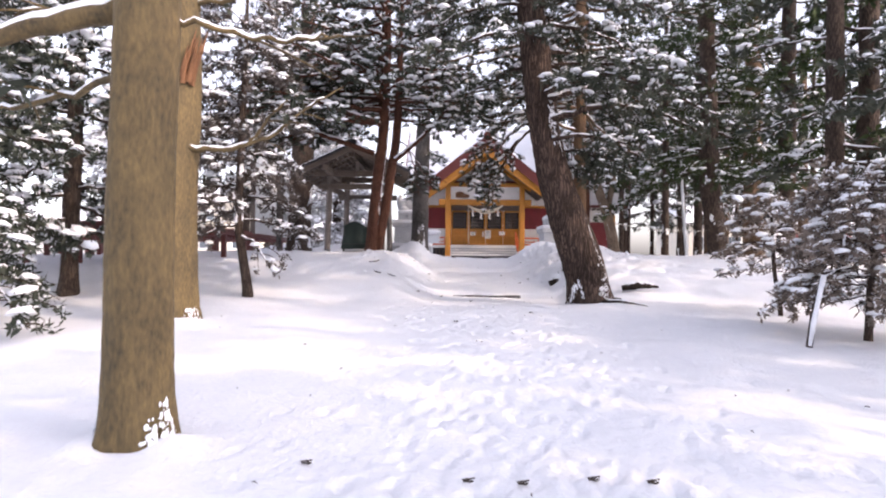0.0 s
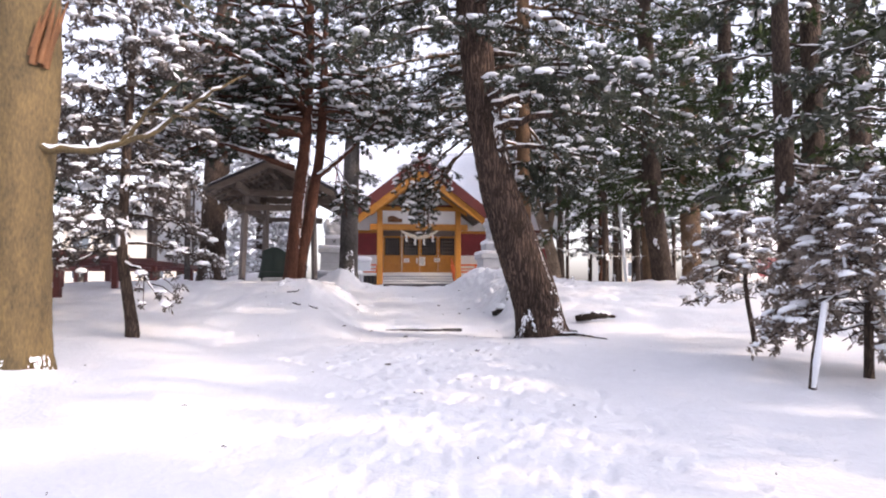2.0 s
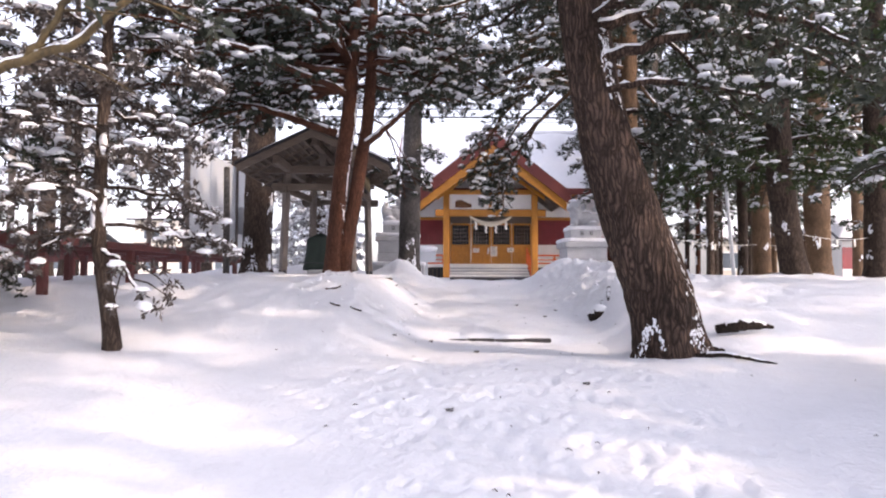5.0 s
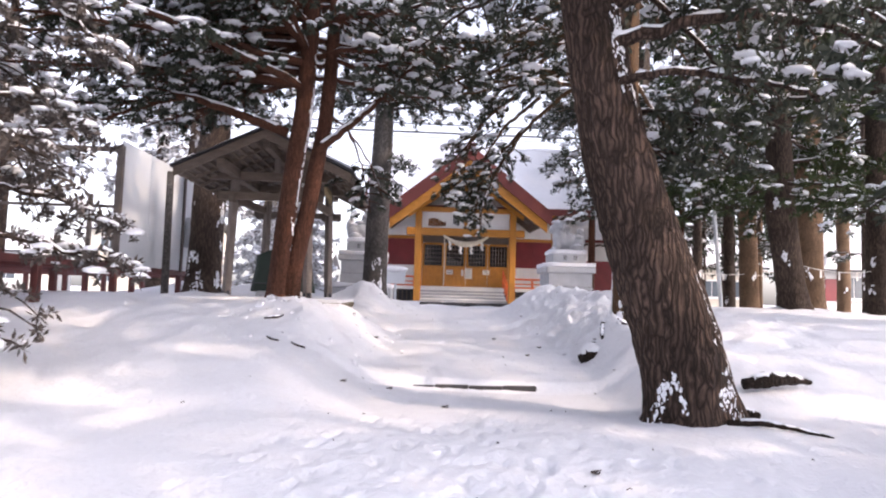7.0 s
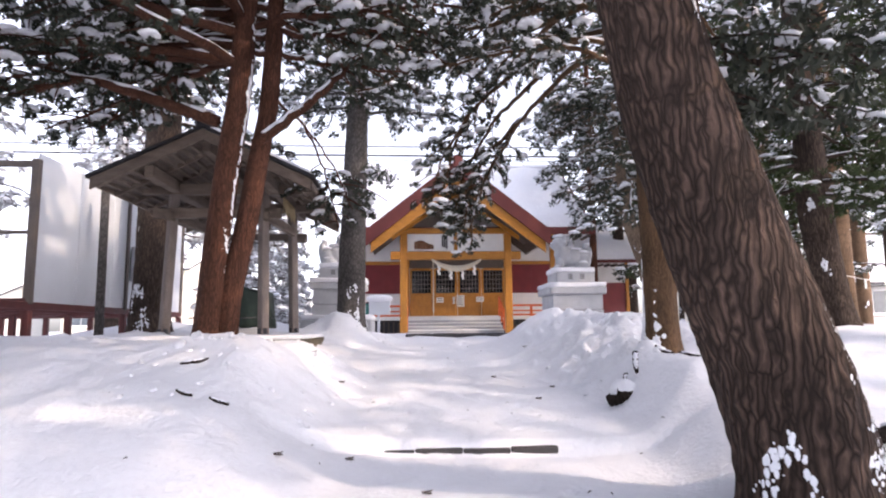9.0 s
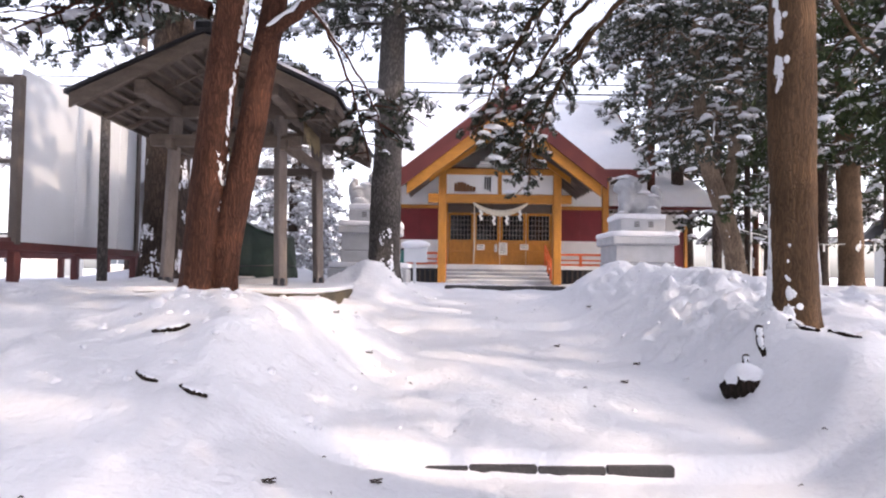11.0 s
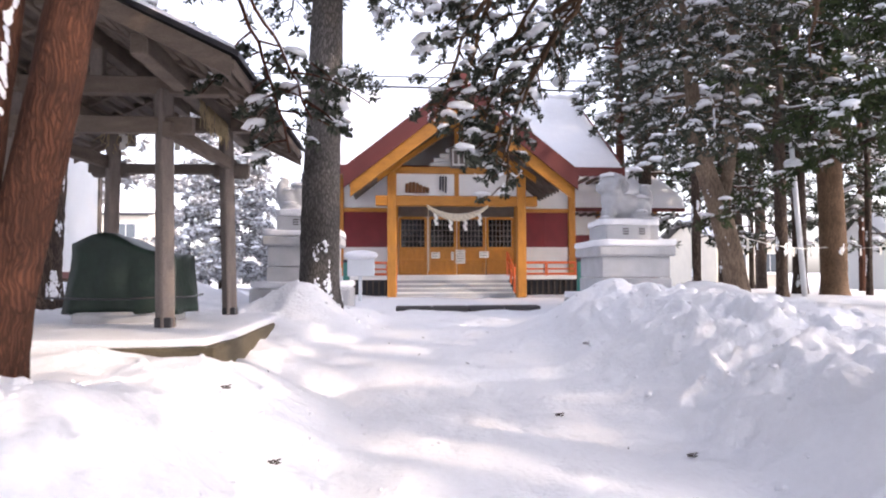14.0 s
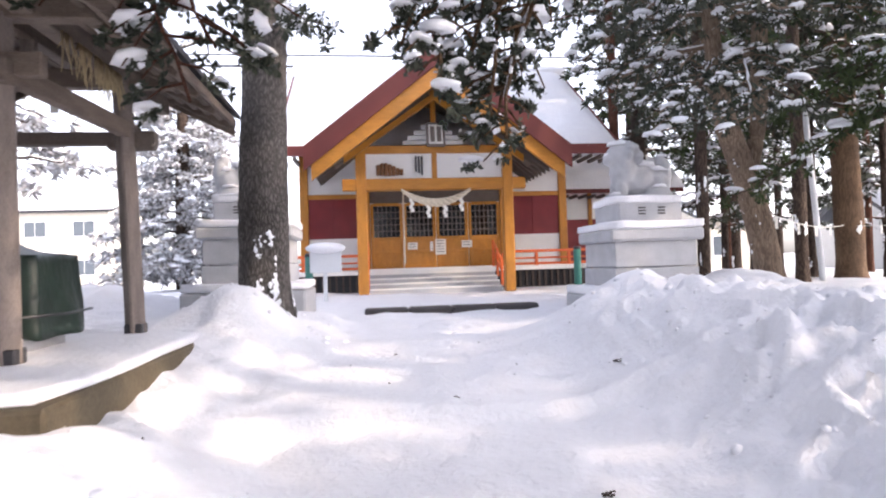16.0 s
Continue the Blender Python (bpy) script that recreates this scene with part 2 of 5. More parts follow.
def tube_arrays(points, radii, seg=8, rough=0.0, rng=None, caps=True):
    """Verts and triangles of a tapered tube along points."""
    pts = np.asarray(points, float)
    n = len(pts)
    tan = np.gradient(pts, axis=0)
    tan /= np.linalg.norm(tan, axis=1)[:, None] + 1e-9
    ref = np.tile(np.array([0.0, 0, 1]), (n, 1))
    ref[np.abs(tan[:, 2]) > 0.8] = (1, 0, 0)
    if np.abs(tan[:, 2]).mean() > 0.6:
        ref[:] = (1, 0, 0)
    u = np.cross(tan, ref)
    u /= np.linalg.norm(u, axis=1)[:, None] + 1e-9
    v = np.cross(tan, u)
    a = np.linspace(0, 2 * np.pi, seg, endpoint=False)
    r = np.asarray(radii, float)[:, None] * np.ones((1, seg))
    if rough:
        r = r * (1 + rough * (rng.random((n, seg)) - 0.5) * 2)
    ring = pts[:, None] + r[..., None] * (np.cos(a)[None, :, None] * u[:, None] + np.sin(a)[None, :, None] * v[:, None])
    verts = ring.reshape(-1, 3)
    i, j = np.meshgrid(np.arange(n - 1), np.arange(seg), indexing="ij")
    j2 = (j + 1) % seg
    p, q, s, t = i * seg + j, i * seg + j2, (i + 1) * seg + j2, (i + 1) * seg + j
    tris = np.concatenate([np.stack([p, q, s], -1).reshape(-1, 3), np.stack([p, s, t], -1).reshape(-1, 3)])
    if caps:
        k = len(verts)
        verts = np.concatenate([verts, pts[[0, -1]]])
        jj = np.arange(seg)
        tris = np.concatenate([tris, np.stack([np.full(seg, k), (jj + 1) % seg, jj], -1),
                               np.stack([np.full(seg, k + 1), (n - 1) * seg + jj, (n - 1) * seg + (jj + 1) % seg], -1)])
    return verts, tris


class Heap:
    """Collects triangle meshes into one."""
    def __init__(self):
        self.v, self.t, self.n = [], [], 0

    def add(self, v, t):
        self.v.append(np.asarray(v, np.float32))
        self.t.append(np.asarray(t) + self.n)
        self.n += len(v)

    def tube(self, *a, **k):
        self.add(*tube_arrays(*a, **k))

    def stamp(self, tv, tt, mats, places):
        """The template at each place, turned and scaled by its 3x3."""
        v = np.einsum("nij,kj->nki", mats, tv) + places[:, None]
        t = tt[None] + (np.arange(len(places)) * len(tv))[:, None, None]
        self.add(v.reshape(-1, 3), t.reshape(-1, 3))

    def done(self, name, material, parent=None, label="", smooth=False):
        if not self.v:
            return None
        return tri_mesh(name, np.concatenate(self.v), np.concatenate(self.t), material, parent, label, smooth)


def tube(name, points, radii, material, parent, seg=10, label=""):
    v, t = tube_arrays(points, radii, seg)
    return tri_mesh(name, v, t, material, parent, label, True)


def dome(rng, seg=7):
    """A lumpy cap of snow, one unit wide, flat below."""
    a = np.linspace(0, 2 * np.pi, seg, endpoint=False)
    rows = [(0.5, -0.05), (0.46, 0.14), (0.27, 0.27)]
    v = [(r * math.cos(x) * rng.uniform(0.8, 1.2), r * math.sin(x) * rng.uniform(0.8, 1.2), z * rng.uniform(0.85, 1.15)) for r, z in rows for x in a] + [(0, 0, 0.31), (0, 0, -0.06)]
    t = []
    for k in range(2):
        for j in range(seg):
            p, q = k * seg + j, k * seg + (j + 1) % seg
            t += [(p, q, q + seg), (p, q + seg, p + seg)]
    top = len(v) - 2
    t += [(2 * seg + j, 2 * seg + (j + 1) % seg, top) for j in range(seg)] + [((j + 1) % seg, j, top + 1) for j in range(seg)]
    return np.array(v), np.array(t)


def tuft(rng, blades=14, w0=0.09, w1=0.15, l0=0.45, l1=0.8, iso=0.0):
    """A clump of needle sprigs, one unit long, round its own x axis."""
    v, t = [], []
    for _ in range(blades):
        d = np.array([rng.uniform(-0.25 - 0.6 * iso, 1.0), rng.normal(0, 0.62), rng.normal(0.05, 0.45 + 0.2 * iso)])
        d /= np.linalg.norm(d)
        side = np.cross(d, rng.normal(size=3))
        side *= rng.uniform(w0, w1) / np.linalg.norm(side)
        ln = rng.uniform(l0, l1)
        o = np.array([rng.uniform(-0.35, 0.35), 0, 0])
        k = len(v)
        v += [o, o + d * ln * 0.55 + side, o + d * ln, o + d * ln * 0.55 - side]
        t += [(k, k + 1, k + 2), (k, k + 2, k + 3)]
    return np.array(v), np.array(t)


RNG = np.random.default_rng(7)
TUFTS = [tuft(RNG) for _ in range(6)]
FINE = [tuft(RNG, 26, 0.05, 0.085, 0.28, 0.55, 1.0) for _ in range(6)]
ROUND = [tuft(RNG, 44, 0.05, 0.08, 0.15, 0.32, 1.3) for _ in range(6)]
FROST = [tuft(RNG, 7) for _ in range(6)]
RIME = [tuft(RNG, 10, 0.07, 0.11, 0.16, 0.34, 1.0) for _ in range(6)]
DOMES = [dome(RNG) for _ in range(6)]


def spin(rng, ang, tilt, size, flat=1.0):
    """3x3 matrices that turn round z by ang, tilt a little, and scale."""
    n = len(ang)
    c, s = np.cos(ang), np.sin(ang)
    m = np.zeros((n, 3, 3))
    m[:, 0, 0], m[:, 0, 1], m[:, 1, 0], m[:, 1, 1], m[:, 2, 2] = c, -s, s, c, 1
    ct, st = np.cos(tilt), np.sin(tilt)
    p = np.zeros((n, 3, 3))
    p[:, 0, 0], p[:, 0, 2], p[:, 2, 0], p[:, 2, 2], p[:, 1, 1] = ct, -st, st, ct, 1
    sc = np.zeros((n, 3, 3))
    sc[:, 0, 0], sc[:, 1, 1], sc[:, 2, 2] = size, size * rng.uniform(0.75, 1.1, n), size * flat
    return m @ p @ sc


# ---- value noise for the snow ----
_lat = np.random.default_rng(11).random((256, 256))


def vnoise(x, y):
    xi, yi = np.floor(x).astype(int), np.floor(y).astype(int)
    fx, fy = x - xi, y - yi
    fx, fy = fx * fx * (3 - 2 * fx), fy * fy * (3 - 2 * fy)
    g = lambda a, b: _lat[a % 256, b % 256]
    return (g(xi, yi) * (1 - fx) + g(xi + 1, yi) * fx) * (1 - fy) + (g(xi, yi + 1) * (1 - fx) + g(xi + 1, yi + 1) * fx) * fy - 0.5


def sstep(a, b, x):
    t = np.clip((x - a) / (b - a), 0, 1)
    return t * t * (3 - 2 * t)


# mounds of snow: x, y, height, radius along x, radius along y
MOUNDS = [(3.08, 15.42, 0.20, 0.17, 0.28), (-1.75, 15.3, 0.13, 0.4, 0.3), (3.05, 20.5, 0.44, 0.95, 0.95), (3.5, 19.2, 0.20, 1.0, 1.2), (4.2, 17.8, 0.14, 1.2, 1.3), (3.5, 15.35, -0.10, 0.6, 0.6),
          (-0.95, 21.2, 0.46, 0.55, 0.7), (-0.3, 22.4, 0.15, 0.5, 0.5), (-1.2, 14.9, 0.10, 0.6, 0.6),
          (-4.2, 8.9, 0.14, 0.6, 0.5), (-1.93, 3.95, 0.08, 0.16, 0.2), (-2.52, 3.95, 0.07, 0.15, 0.22), (5.3, 21.9, 0.36, 0.8, 0.9), (-3.6, 23.8, 0.4, 1.2, 0.8),
          (2.85, 15.35, 0.10, 0.16, 0.3), (9.3, 20.8, 0.15, 0.9, 0.7), (6.2, 22.7, 0.12, 0.7, 0.6), (-6.5, 26.0, 0.4, 1.5, 1.5), (4.9, 20.3, 0.2, 0.9, 1.0)]


def height(x, y):
    """The snow's height, without footprints."""
    x, y = np.asarray(x, float), np.asarray(y, float)
    bank = np.interp(y, [-60, 0, 4, 9, 12, 13.3, 15, 18, 24, 34, 60, 120], [-0.4, 0.0, 0.13, 0.36, 0.58, 0.88, 1.36, 1.46, 1.5, 1.45, 1.2, 0.8])
    bank = bank - 0.012 * np.clip(np.abs(x - 1) - 6, 0, 12)
    way = np.interp(y, [-60, 0, 4, 9, 12, 13.86, 13.93, 16, 18.45, 18.6, 22.9, 23.2, 28.2, 29.0], [-0.4, 0.0, 0.13, 0.33, 0.45, 0.50, 0.63, 0.82, 0.96, 1.07, 1.33, 1.40, 1.42, 1.42])
    cx = np.interp(y, [10, 14, 18, 23, 29], [0.8, 0.9, 1.1, 1.65, 2.0])
    wl, wr = np.interp(y, [10, 13, 14.5, 15.7, 17, 18, 23, 26], [1.0, 0.8, 0.95, 1.1, 0.95, 1.0, 1.3, 3.0]), np.interp(y, [10, 13, 15.2, 16.6, 18, 20, 23, 26], [1.0, 1.35, 1.58, 1.2, 0.85, 0.8, 1.3, 3.0])
    rr = np.interp(y, [13, 15.2, 16.6, 18, 20], [1.1, 0.72, 1.4, 1.7, 1.3])
    d = x - cx
    m = np.where(d < 0, 1 - sstep(wl, wl + np.interp(y, [13, 15.5, 17.5, 20], [1.6, 1.25, 1.2, 1.3]), -d), 1 - sstep(wr, wr + rr, d)) * sstep(10.0, 13.0, y)
    h = bank * (1 - m) + way * m
    for mx, my, mh, rx, ry in MOUNDS:
        h = h + mh * np.exp(-((x - mx) / rx) ** 2 - ((y - my) / ry) ** 2)
    lump = sstep(12.5, 15, y) * (1 - m * 0.8)
    h = h + 0.10 * vnoise(x * 0.45 + 3, y * 0.45) + 0.035 * vnoise(x * 1.3, y * 1.3 + 9) * (1 + lump) + 0.022 * vnoise(x * 3.1 + 40, y * 3.1) * (0.9 + 3.4 * lump) + 0.014 * vnoise(x * 6.3, y * 6.3 + 5) * (0.5 + 3.6 * lump) + 0.09 * np.abs(vnoise(x * 1.9 + 7, y * 1.9)) * sstep(1.7, 2.6, x) * sstep(14.5, 16.5, y) * sstep(7.5, 5.0, x) * sstep(23, 22, y) 
    # the shovelled bank: broken, ridged lumps
    ridge = lambda f, o: 1 - 2.4 * np.abs(vnoise(x * f + o, y * f + 2 * o))
    broken = 0.10 * (ridge(2.6, 2.0) - 0.5) + 0.085 * (ridge(5.3, 5.0) - 0.5) + 0.05 * (ridge(10.5, 9.0) - 0.5)
    h = h + broken * sstep(2.0, 2.7, x) * sstep(15.2, 16.6, y) * sstep(6.4, 5.0, x) * sstep(20.8, 19.0, y) * (0.55 + 0.9 * sstep(-0.2, 0.2, vnoise(x * 0.9 + 6, y * 0.9)))
    # the snow is cleared in front of the basin's plinth and under the hall
    h = h - np.interp(y, [16.9, 17.5, 18.1, 20.5, 20.9], [0.0, 0.10, 0.25, 0.07, 0.0]) * sstep(-2.3, -1.5, x) * sstep(0.2, -0.7, x)
    return h


def hz(x, y):
    return float(height(x, y))


# ---- the ground: one sheet of snow to the horizon ----
gx = np.concatenate([-np.geomspace(900, 5.2, 60), np.arange(-5.0, -1.79, 0.07), np.arange(-1.75, 3.0, 0.043), np.arange(3.04, 6.0, 0.045), np.geomspace(6.1, 900, 60)])
gy = np.concatenate([-np.geomspace(400, 1.2, 22), np.arange(-1.0, 18.0, 0.053), np.arange(18.05, 24.0, 0.055), np.geomspace(24.1, 1500, 60)])
GX, GY = np.meshgrid(gx, gy)
GZ = height(GX, GY)
prng = np.random.default_rng(5)
for k in range(900):
    far = k > 760
    py = prng.uniform(12, 22.5) if far else prng.uniform(1.2, 12)
    px = np.interp(py, [0, 12, 23], [0.35, 0.7, 1.5]) + prng.normal(0, 0.4 if far else 0.85)
    ang, ln, wd = prng.normal(0, 0.3), prng.uniform(0.08, 0.14), prng.uniform(0.035, 0.055)
    dp = prng.uniform(0.008, 0.018) if far else prng.uniform(0.010, 0.034)
    c, s = math.cos(ang), math.sin(ang)
    i0, i1 = np.searchsorted(gy, [py - 0.5, py + 0.5])
    j0, j1 = np.searchsorted(gx, [px - 0.5, px + 0.5])
    dx, dy = GX[i0:i1, j0:j1] - px, GY[i0:i1, j0:j1] - py
    q = ((dx * c + dy * s) / wd) ** 2 + ((dy * c - dx * s) / ln) ** 2
    GZ[i0:i1, j0:j1] += dp * (-np.exp(-q ** 2) + 0.2 * np.exp(-((np.sqrt(q) - 1.5) * 2) ** 2))
nx_, ny_ = len(gx), len(gy)
I, J = np.meshgrid(np.arange(ny_ - 1), np.arange(nx_ - 1), indexing="ij")
a_, b_, c_, d_ = I * nx_ + J, I * nx_ + J + 1, (I + 1) * nx_ + J + 1, (I + 1) * nx_ + J
ground = tri_mesh("ground", np.stack([GX, GY, GZ], -1).reshape(-1, 3), np.concatenate([np.stack([a_, b_, c_], -1).reshape(-1, 3), np.stack([a_, c_, d_], -1).reshape(-1, 3)]), SNOW, None, "", True)
tagged(ground, "trampled white snow over gently rising ground", "snow", kind="structure")


# ---- trees ----
def smooth_path(points, n):
    """A smooth line of n points through the given ones."""
    p = np.asarray(points, float)
    if len(p) == 2:
        return p[0] + (p[1] - p[0]) * np.linspace(0, 1, n)[:, None]
    k = np.concatenate([[0], np.cumsum(np.linalg.norm(np.diff(p, axis=0), axis=1))])
    s = np.linspace(0, k[-1], n)
    out = np.stack([np.interp(s, k, p[:, i]) for i in range(3)], 1)
    for _ in range(max(1, n // 12)):
        out[1:-1] = (out[:-2] + 2 * out[1:-1] + out[2:]) / 4
    return out


def trunk_arrays(axis, radii, seg, rng, rough, lumps=0.04):
    length = sum(np.linalg.norm(np.subtract(b, a)) for a, b in zip(axis[:-1], axis[1:]))
    n = max(12, int(length / 0.09))
    pts = smooth_path(axis, n)
    r = np.interp(np.linspace(0, 1, n), np.linspace(0, 1, len(radii)), radii)
    v, t = tube_arrays(pts, r, seg)
    ring = v[:n * seg].reshape(n, seg, 3)
    ph = rng.uniform(0, 6.28, 4)
    a = np.linspace(0, 2 * np.pi, seg, endpoint=False)[None]
    z = pts[:, 2:3]
    w = lumps * (np.sin(3 * a + 0.8 * z + ph[0]) + 0.6 * np.sin(5 * a - 1.7 * z + ph[1]) + 0.7 * np.sin(2 * z + 2 * a + ph[2])) + rough * (rng.random((n, seg)) - 0.5)
    foot = np.exp(-np.clip(z - z.min() - 0.4, 0, 9) / 0.22)
    w = w + foot * (0.22 + 0.16 * np.sin(5 * a + ph[3]))
    ring += (ring - pts[:, None]) * w[..., None]
    return v, t, pts, r


def leafy_limb(rng, path, r0, wood, leaf, snow, density, size, snowp, spread, droop, bare=0.2, limb_snow=True, kit=None):
    """A limb with side twigs, clumps of needles and lying snow."""
    n = len(path)
    rad = np.linspace(r0, 0.012, n)
    wood.tube(path, rad, seg=6, caps=False)
    if limb_snow:
        k0, k1 = int(n * 0.04), max(int(n * 0.9), 3)
        top = path[k0:k1] + np.array([0, 0, 1.0]) * (rad[k0:k1, None] * 0.75)
        wob = rng.uniform(0.5, 1.0, len(top)) * (rng.random(len(top)) > 0.12)
        snow.tube(top, np.maximum(rad[k0:k1] * 0.85, 0.018) * wob + 0.002, seg=6, caps=False)
    seglen = np.linalg.norm(np.diff(path, axis=0), axis=1)
    cum = np.concatenate([[0], np.cumsum(seglen)])
    total = cum[-1]
    s, side, places, angs, tilts = bare * total, 1, [], [], []
    while s < total:
        f = s / total
        o = np.array([np.interp(s, cum, path[:, i]) for i in range(3)])
        k = min(np.searchsorted(cum, s), n - 1)
        d = path[k] - path[max(k - 1, 0)]
        az = math.atan2(d[1], d[0]) + side * rng.uniform(0.6, 1.25)
        ln = spread * rng.uniform(0.55, 1.1) * (0.45 + 0.75 * math.sin(math.pi * min(1, 0.25 + 0.75 * f)))
        m = max(3, int(ln / 0.14))
        q = np.linspace(0, 1, m)
        tw = o + np.stack([math.cos(az) * ln * q, math.sin(az) * ln * q, rng.normal(0.02, 0.1) * ln * q - droop * ln * q * q], 1)
        wood.tube(tw, np.linspace(max(0.014, r0 * 0.22), 0.006, m), seg=3, caps=False)
        for p in tw[1:]:
            if rng.random() < density:
                places.append(p + rng.normal(0, 0.05, 3))
                angs.append(az + rng.normal(0, 0.5))
                tilts.append(rng.normal(-0.15 - 0.4 * droop, 0.35))
        side = -side
        s += rng.uniform(0.085, 0.17) / max(density, 0.3)
    if not places:
        return
    places, angs, tilts = np.array(places), np.array(angs), np.array(tilts)
    pick = rng.integers(0, 6, len(places))
    for k in range(6):
        w = pick == k
        if w.any():
            leaf.stamp(*(kit or TUFTS)[k], spin(rng, angs[w], tilts[w], size * rng.uniform(0.7, 1.25, w.sum())), places[w])
            c = w & (rng.random(len(places)) < snowp)
            if c.any():
                leaf_m = spin(rng, angs[c], tilts[c] + 0.15, size * rng.uniform(0.6, 1.05, c.sum()), 0.6)
                snow.stamp(*(RIME if kit else FROST)[k], leaf_m, places[c] + np.array([0, 0, 0.02 + 0.06 * size]))
                c &= rng.random(len(places)) < (0.6 if kit else 0.45)
                sz = size * rng.uniform(0.3, 1.15, c.sum())
                snow.stamp(*DOMES[k], spin(rng, angs[c], tilts[c] * 0.5, sz, rng.uniform(0.55, 0.8)), places[c] + np.stack([0 * sz, 0 * sz, 0.10 * sz + 0.035], 1))


def tree(name, label, axis, radii, bark, seed, auto=(), extra=(), needles=None, density=0.8, size=0.26, snowp=0.68, spread=0.75,
         droop=0.35, seg=20, rough=0.05, stuck=None, second=None, category="tree", limb_snow=True, kit=None):
    """A tree: trunk (or two), limbs given by auto = (z from, z to, count, length from, length to, rise, sag, azimuth, range) and by extra point lists."""
    rng = np.random.default_rng(seed)
    t = thing(name, axis[0], label, category)
    ax = [(axis[0][0] - 0.02, axis[0][1], axis[0][2] - 0.4)] + list(axis)
    v, tr, pts, r = trunk_arrays(ax, [radii[0]] + list(radii), seg, rng, rough)
    tri_mesh("trunk", v, tr, bark, t, "", True)
    if second:
        a2, r2 = second
        v2, tr2, _, _ = trunk_arrays(a2, r2, max(12, seg - 6), rng, rough)
        tri_mesh("trunk", v2, tr2, bark, t, "", True)
    wood, leaf, snow = Heap(), Heap(), Heap()
    for zlo, zhi, count, l0, l1, rise, sag, az0, azr in auto:
        for k in range(count):
            f = (k + rng.uniform(0, 0.9)) / count
            z = zlo + (zhi - zlo) * f
            o = np.array([np.interp(z, pts[:, 2], pts[:, i]) for i in range(3)])
            rr = float(np.interp(z, pts[:, 2], r))
            az = radians(az0 + rng.uniform(-azr, azr)) if azr < 180 else k * 2.4 + rng.uniform(-0.5, 0.5)
            ln = (l0 + (l1 - l0) * f) * rng.uniform(0.75, 1.15)
            q = np.linspace(0, 1, 12)
            bend = rng.normal(0, 0.22)
            path = o + np.stack([np.cos(az + bend * q) * (ln * q), np.sin(az + bend * q) * (ln * q), (rise + rng.normal(0, 0.1)) * ln * q - sag * ln * q * q], 1)
            path[1:] += rng.normal(0, 0.025, (11, 3))
            leafy_limb(rng, path, min(0.036, rr * 0.35) * (0.6 + ln / 4), wood, leaf, snow, density, size, snowp, spread, droop, limb_snow=limb_snow, kit=kit)
    for points, r0, bare, dens, dr in extra:
        path = smooth_path(points, max(10, 5 * len(points)))
        path[1:] += rng.normal(0, 0.012, (len(path) - 1, 3))
        leafy_limb(rng, path, r0, wood, leaf, snow, dens, size, snowp, spread, dr, bare, kit=kit)
    for az, azr, count, z0, z1, s0, s1 in stuck if isinstance(stuck, list) else [stuck] if stuck else []:
        nc = max(3, count // 14)
        pick = rng.integers(0, nc, count)
        zz = np.clip(rng.uniform(z0, z1, nc)[pick] + rng.normal(0, 0.07, count), z0, z1)
        aa = np.radians(az + rng.normal(0, azr, nc)[pick] + rng.normal(0, 7, count))
        o = np.stack([np.interp(zz, pts[:, 2], pts[:, i]) for i in range(3)], 1)
        rr = np.interp(zz, pts[:, 2], r) * (1 + 0.36 * np.exp(-np.clip(zz - pts[0, 2] - 0.4, 0, 9) / 0.22))
        nrm = np.stack([np.cos(aa), np.sin(aa), 0 * aa], 1)
        sz = rng.uniform(s0, s1, count)
        m = np.zeros((count, 3, 3))
        m[:, :, 2] = nrm * (sz * 0.28)[:, None]
        m[:, :, 0] = np.stack([-np.sin(aa), np.cos(aa), 0 * aa], 1) * sz[:, None]
        m[:, 2, 1] = sz * rng.uniform(0.8, 2.2, count)
        for k in range(6):
            w = np.arange(count) % 6 == k
            if w.any():
                snow.stamp(*DOMES[k], m[w], (o + nrm * (rr * 0.97)[:, None])[w])
    for heap, nm, mt, lb, sm in ((wood, "branchwork", bark, "", False), (leaf, "crown", needles or NEEDLE, "", False), (snow, "snow_load", SNOW_TREE, "clumps of white snow on the branches", True)):
        ob = heap.done(nm, mt, t, lb, sm)
        if ob:
            tagged(ob, kind="stuff")
    return t


def up(x, y, z, h, lean=(0, 0)):
    return [(x, y, z), (x + lean[0] * 0.3, y + lean[1] * 0.3, z + h * 0.35), (x + lean[0] * 0.65, y + lean[1] * 0.65, z + h * 0.7), (x + lean[0], y + lean[1], z + h)]


